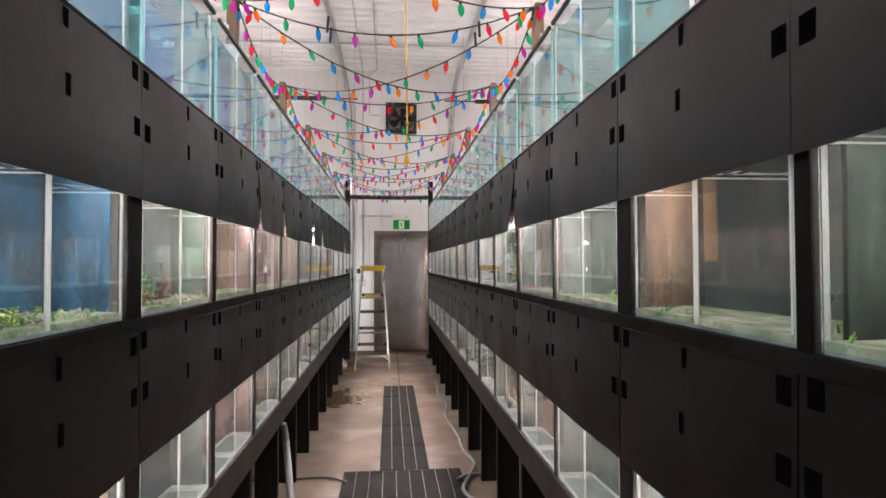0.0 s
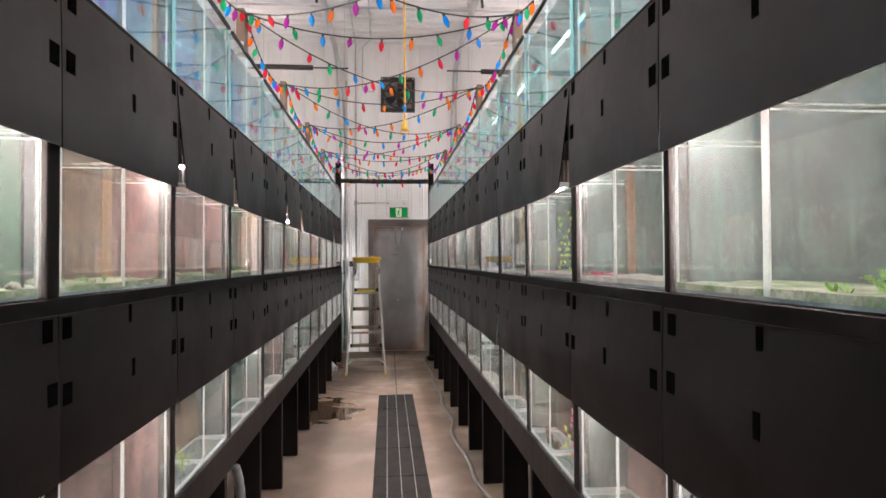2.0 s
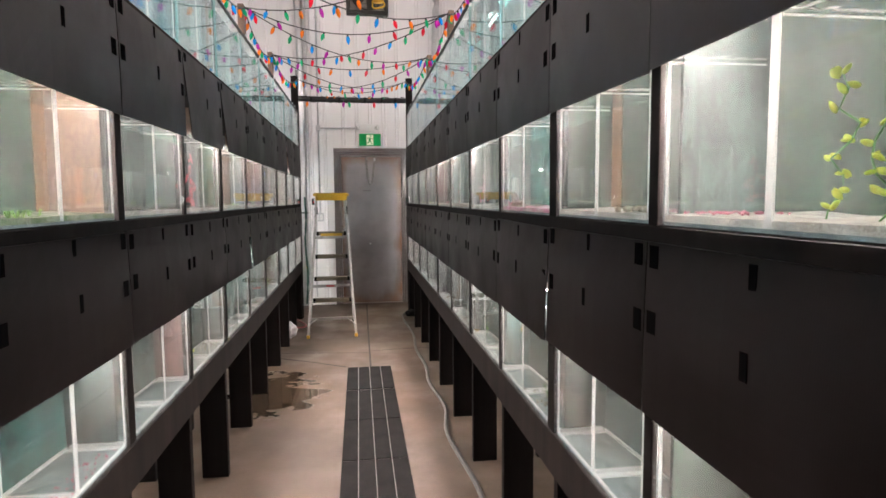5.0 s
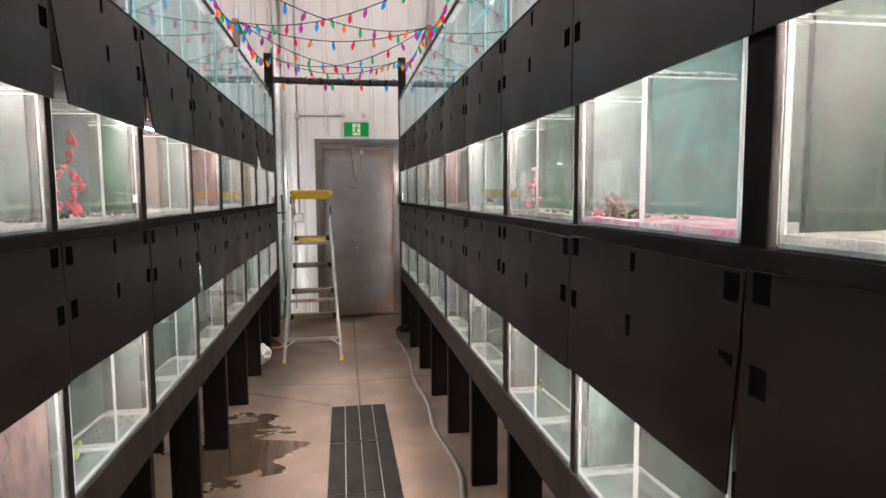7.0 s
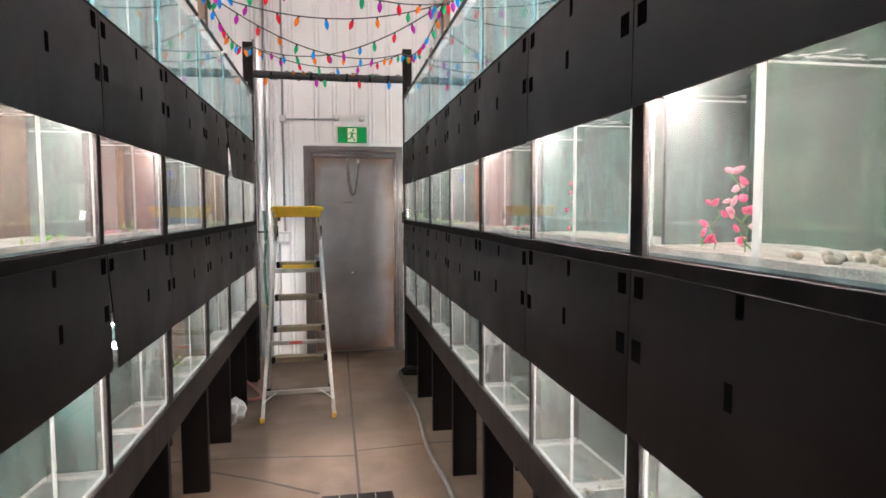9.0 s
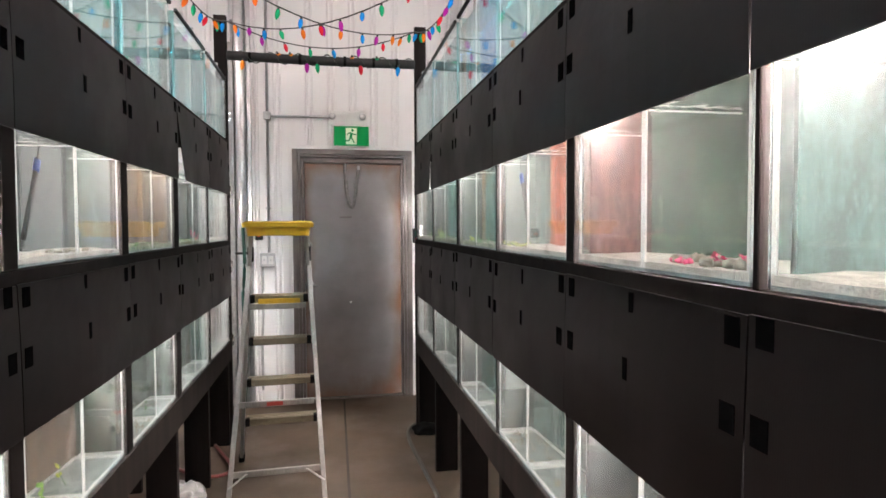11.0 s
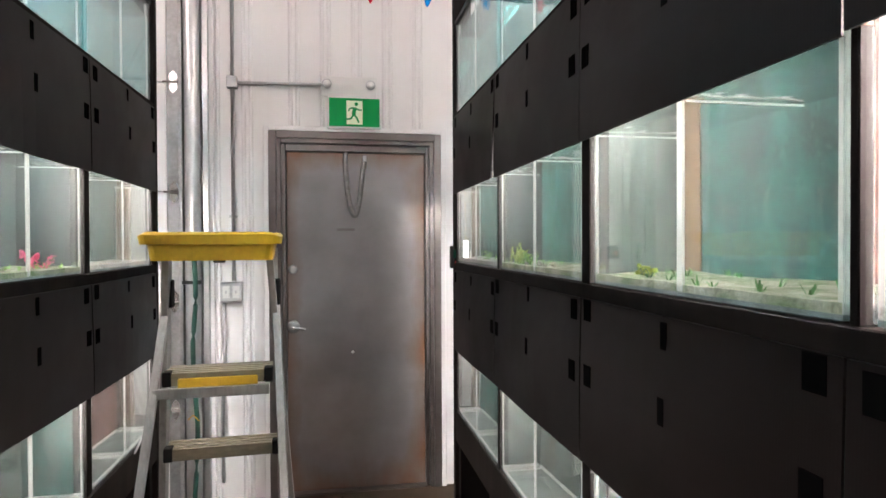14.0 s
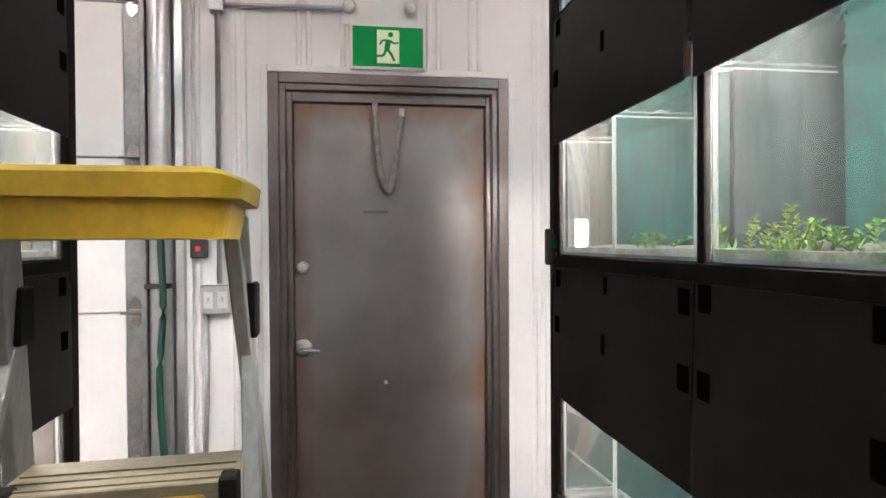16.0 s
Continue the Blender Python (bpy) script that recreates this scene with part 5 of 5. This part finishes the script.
def heater(s, i, tier, v, u):
    x, y, z = in_tank(s, i, tier, v, u)
    t = thing("aquarium_heater", x, y, z + 0.10, "dark tube heater with a blue cap hung in the tank", "heater")
    part("tube", tube([(0, -0.075, -0.05), (0, 0.0, 0.13)], 0.010, 10), BLACK, t, smooth=True)
    part("cap", tube([(0, 0.001, 0.133), (0, 0.012, 0.162)], 0.014, 10), Mat("blue_plastic", (0.02, 0.10, 0.55), 0.4).m, t, smooth=True)
    part("lead", tube(smooth_line([(0, 0.012, 0.162), (0, 0.02, 0.2), (0, 0.022, 0.27)], 4), 0.003, 6), BLACK, t)


def leaf_chain(s, i, tier, v, u, h, mat, label, seed, pad=0.013):
    """An upright plastic plant: a wavy stem set with round leaf pads."""
    rn = random.Random(seed)
    x, y, z = in_tank(s, i, tier, v, u)
    t = thing("aquarium_plant", x, y, z, label, "plant", "water plants")
    k = int(h / 0.024)
    line = [Vector((rn.uniform(-0.022, 0.022), rn.uniform(-0.026, 0.026), h * j / k)) for j in range(k + 1)]
    part("stem", tube(line, 0.0018, 5), DEEPLEAF, t)
    bm = bmesh.new()
    for p in line[1:]:
        for q in range(rn.choice((1, 2, 2))):
            a = rn.uniform(0, math.tau)
            r = pad * rn.uniform(0.7, 1.2)
            ball = bmesh.ops.create_icosphere(bm, subdivisions=2, radius=1.0)["verts"]
            m = Matrix.Translation(p + Vector((math.cos(a), math.sin(a), rn.uniform(-0.3, 0.5))) * r) @ Euler((rn.uniform(-0.9, 0.9), rn.uniform(-0.9, 0.9), a)).to_matrix().to_4x4()
            for w in ball:
                c = w.co
                w.co = m @ Vector((c.x * r * (1 + 0.25 * math.sin(5 * c.y)), c.y * r * 0.85, c.z * r * 0.45))
    part("leaves", bm, mat, t, smooth=True)
    return t


def pebble_bed(s, i, tier, v0, v1, u0, u1, n, mat, label, seed, size=0.007):
    """Loose pebbles strewn over part of a tank's bottom."""
    rn = random.Random(seed)
    bm = bmesh.new()
    for k in range(n):
        x, y, z = in_tank(s, i, tier, rn.uniform(v0, v1), rn.uniform(u0, u1))
        r = size * rn.uniform(0.5, 1.5)
        o = Vector((rn.random() * 30, 0, 0))
        for w in bmesh.ops.create_icosphere(bm, subdivisions=1, radius=1.0)["verts"]:
            f = r * (1 + 0.4 * noise.noise(w.co * 1.4 + o))
            w.co = Vector((x + w.co.x * f, y + w.co.y * f, z + (0.012 if tier else 0.004) + w.co.z * f * 0.7))
    return tagged(part("pebbles", bm, mat, smooth=True), label, "pebbles", kind="stuff")


def light_panel(s, i, tier, v, u, w, h):
    """A small lit white panel standing in the tank, its lead running up out of the water."""
    x, y, z = in_tank(s, i, tier, v, u)
    t = thing("aquarium_light", x, y, z + 0.004, "small lit white panel with a thin lead in the tank's corner", "light")
    part("case", box(-w / 2, w / 2, -0.008, 0.008, 0, h, 0.003), WHITEPLASTIC, t)
    part("diffuser", box(-w / 2 + 0.004, w / 2 - 0.004, -0.0105, -0.0085, 0.004, h - 0.004), glow("panel_glow", (1.0, 0.98, 0.95), 5.0), t)
    part("lead", tube(smooth_line([(0, 0, h), (0.012, 0, h + 0.08), (-0.006, 0, h + 0.15), (0.004, 0, 0.42)], 5), 0.002, 6), CORDYELLOW, t)


seed = 100
GREENERY = "green plastic water plant on the tank's bottom"
for s, i, v0, v1, n in ((1, 2, 0.05, 0.95, 26), (1, 3, 0.55, 0.95, 14), (1, 4, 0.05, 0.4, 20), (1, 13, 0.1, 0.9, 20), (1, 14, 0.55, 0.95, 22), (-1, 3, 0.05, 0.9, 24), (-1, 4, 0.1, 0.9, 18), (-1, 6, 0.05, 0.95, 26), (-1, 7, 0.1, 0.6, 14),
                        (-1, 5, 0.3, 0.9, 14), (-1, 10, 0.0, 0.9, 16), (-1, 13, 0.1, 0.9, 14), (-1, 14, 0.3, 0.9, 12)):
    seed += 1
    tufts(s, i, 1, v0, v1, 0.022, LEAF if seed % 2 else DEEPLEAF, n, "low green tufts along the tank's bottom", seed)
for s, i, tier, v, u, h, sp, mat, n, lab in (
        (1, 2, 1, 0.75, 0.12, 0.08, 0.10, DEEPLEAF, 7, GREENERY), (1, 2, 1, 0.3, 0.14, 0.06, 0.10, LEAF, 7, GREENERY), 
        (1, 12, 1, 0.75, 0.10, 0.025, 0.14, LIME, 8, "low yellow-green plastic plant in the tank"),
        (1, 5, 1, 0.8, 0.1, 0.02, 0.12, CORAL, 6, "low pink plastic plant in the tank"), (1, 14, 1, 0.86, 0.10, 0.07, 0.10, LIME, 10, GREENERY), (1, 14, 1, 0.7, 0.10, 0.05, 0.10, LEAF, 8, GREENERY), (1, 8, 1, 0.9, 0.12, 0.03, 0.06, CORAL, 5, "low pink plastic plant in the tank"),
        (-1, 14, 1, 0.75, 0.12, 0.04, 0.08, CORAL, 6, "low pink plastic plant in the tank"),
        (-1, 4, 1, 0.25, 0.2, 0.18, 0.14, DEEPLEAF, 6, GREENERY), (-1, 6, 0, 0.3, 0.14, 0.10, 0.10, LIME, 6, GREENERY), (1, 11, 1, 0.2, 0.12, 0.03, 0.10, CORAL, 6, "low pink plastic plant in the tank"),
        (1, 15, 1, 0.4, 0.14, 0.05, 0.10, LEAF, 6, GREENERY), (1, 13, 1, 0.85, 0.14, 0.03, 0.1, LIME, 6, GREENERY), (1, 4, 1, 0.2, 0.2, 0.04, 0.14, LEAF, 10, GREENERY), (-1, 11, 1, 0.6, 0.12, 0.05, 0.08, LEAF, 5, GREENERY), (-1, 3, 1, 0.5, 0.12, 0.05, 0.1, LIME, 6, GREENERY)):
    seed += 1
    sprig(s, i, tier, v, u, h, sp, mat, n, lab, seed, 0.026 if h > 0.1 else 0.016)
driftwood(1, 8, 1, 0.76, 0.10, 0.17, 1)
driftwood(-1, 4, 1, 0.4, 0.16, 0.22, 2)
driftwood(1, 6, 0, 0.65, 0.15, 0.16, 3)
heater(1, 12, 1, 0.71, 0.1)
heater(-1, 12, 1, 0.3, 0.12)
# made-up stones, standing in for pale fish hovering in this tank
stones(1, 14, 1, 0.62, 0.10, 13, 5)
stones(1, 9, 1, 0.3, 0.12, 4, 6)
stones(-1, 14, 1, 0.6, 0.10, 4, 7)
RED_PLANT = "red plastic plant with round leaves in the tank"
LIME_PLANT = "yellow-green plastic plant with round leaves in the tank"
PINK_PLANT = "pink plastic plant with round leaves in the tank"
for s, i, tier, v, u, h, mat, lab, pad in (
        (-1, 9, 1, 0.10, 0.10, 0.26, REDLEAF, RED_PLANT, 0.017), (-1, 9, 1, 0.17, 0.13, 0.20, REDLEAF, RED_PLANT, 0.017), (-1, 9, 1, 0.26, 0.09, 0.24, REDLEAF, RED_PLANT, 0.017), (-1, 9, 1, 0.34, 0.12, 0.12, REDLEAF, RED_PLANT, 0.017),
        (-1, 9, 1, 0.05, 0.16, 0.10, REDLEAF, RED_PLANT, 0.017), (1, 6, 1, 0.08, 0.10, 0.27, LIME, LIME_PLANT, 0.010), (1, 6, 1, 0.17, 0.16, 0.20, LIME, LIME_PLANT, 0.009), (1, 6, 1, 0.25, 0.11, 0.24, LIME, LIME_PLANT, 0.010),
        (1, 6, 1, 0.33, 0.15, 0.17, LIME, LIME_PLANT, 0.009), (1, 6, 1, 0.40, 0.12, 0.22, LIME, LIME_PLANT, 0.010), (1, 9, 1, 0.62, 0.10, 0.13, CORAL, PINK_PLANT, 0.012), (1, 9, 1, 0.69, 0.12, 0.15, PALEPINK, PINK_PLANT, 0.013),
        (1, 9, 1, 0.76, 0.11, 0.10, CORAL, PINK_PLANT, 0.012), (1, 9, 1, 0.84, 0.13, 0.04, CORAL, PINK_PLANT, 0.012), (1, 10, 1, 0.7, 0.12, 0.16, CORAL, PINK_PLANT, 0.009), (1, 6, 0, 0.2, 0.14, 0.20, CORAL, PINK_PLANT, 0.012),
        (1, 6, 0, 0.32, 0.12, 0.12, LIME, LIME_PLANT, 0.012), (-1, 14, 1, 0.62, 0.12, 0.05, CORAL, PINK_PLANT, 0.016), (-1, 14, 1, 0.7, 0.12, 0.04, CORAL, PINK_PLANT, 0.016)):
    seed += 1
    leaf_chain(s, i, tier, v, u, h, mat, lab, seed, pad)
PALE_BED = "pale mixed pebbles strewn on the tank's bottom"
for s, i, tier, v0, v1, u0, u1, n, mat, lab, size in (
        (1, 5, 1, 0.72, 0.97, 0.03, 0.30, 90, PINKGRAVEL, "pink gravel in a corner of the tank", 0.0035), (1, 6, 1, 0.7, 0.97, 0.03, 0.3, 70, PINKGRAVEL, "pink gravel in a corner of the tank", 0.0035),
        (1, 7, 1, 0.03, 0.45, 0.05, 0.35, 46, STONE, PALE_BED, 0.012), (1, 8, 1, 0.55, 0.97, 0.04, 0.35, 60, STONE, PALE_BED, 0.008), (1, 9, 1, 0.05, 0.45, 0.05, 0.35, 36, STONE, PALE_BED, 0.010),
        (1, 11, 1, 0.05, 0.45, 0.05, 0.3, 40, STONE, PALE_BED, 0.013), (1, 11, 1, 0.3, 0.42, 0.04, 0.1, 12, CORAL, "pink gravel on the tank's bottom", 0.008), (-1, 4, 1, 0.05, 0.95, 0.03, 0.35, 130, STONE, PALE_BED, 0.011),
        (-1, 6, 1, 0.05, 0.7, 0.12, 0.22, 60, STONE, PALE_BED, 0.009), (-1, 3, 1, 0.5, 0.95, 0.05, 0.35, 40, STONE, PALE_BED, 0.008), (-1, 11, 1, 0.05, 0.6, 0.03, 0.35, 150, PINKGRAVEL, "pink gravel on the tank's bottom", 0.004),
        (-1, 12, 1, 0.4, 0.7, 0.05, 0.25, 26, STONE, PALE_BED, 0.008), (-1, 9, 1, 0.03, 0.9, 0.04, 0.35, 60, DARKSTONE, "dark pebbles strewn on the tank's bottom", 0.010), (-1, 8, 1, 0.05, 0.95, 0.04, 0.35, 70, DARKSTONE, "dark pebbles strewn on the tank's bottom", 0.011),
        (-1, 11, 0, 0.1, 0.9, 0.03, 0.2, 90, PINKGRAVEL, "pink gravel on the tank's bottom", 0.004), (-1, 7, 0, 0.4, 0.9, 0.03, 0.2, 70, PINKGRAVEL, "pink gravel on the tank's bottom", 0.004), (1, 10, 0, 0.1, 0.6, 0.05, 0.3, 26, STONE, PALE_BED, 0.012)):
    seed += 1
    pebble_bed(s, i, tier, v0, v1, u0, u1, n, mat, lab, seed, size)
light_panel(1, 15, 1, 0.92, 0.10, 0.10, 0.085)
# odds and ends in the bottom row
for s, i, v, u, h in ((1, 8, 0.3, 0.2, 0.05), (1, 9, 0.75, 0.25, 0.08), (1, 10, 0.25, 0.3, 0.06), (1, 11, 0.6, 0.2, 0.10), (1, 13, 0.35, 0.22, 0.06), (-1, 9, 0.3, 0.2, 0.05), (-1, 10, 0.7, 0.18, 0.09), (-1, 12, 0.3, 0.15, 0.10),
                      (-1, 12, 0.62, 0.25, 0.07), (-1, 13, 0.55, 0.2, 0.05)):
    seed += 1
    leaf_chain(s, i, 0, v, u, h, (LIME, DEEPLEAF, LEAF)[seed % 3], "short green plastic plant with round leaves in the tank", seed, 0.011)
for s, i, v0, v1, n, mat, lab in ((1, 8, 0.1, 0.5, 40, STONE, PALE_BED), (1, 12, 0.5, 0.9, 40, STONE, PALE_BED), (-1, 6, 0.1, 0.9, 80, STONE, PALE_BED), (-1, 9, 0.5, 0.9, 40, STONE, PALE_BED), (-1, 13, 0.1, 0.45, 40, STONE, PALE_BED)):
    seed += 1
    pebble_bed(s, i, 0, v0, v1, 0.04, 0.38, n, mat, lab, seed, 0.008)
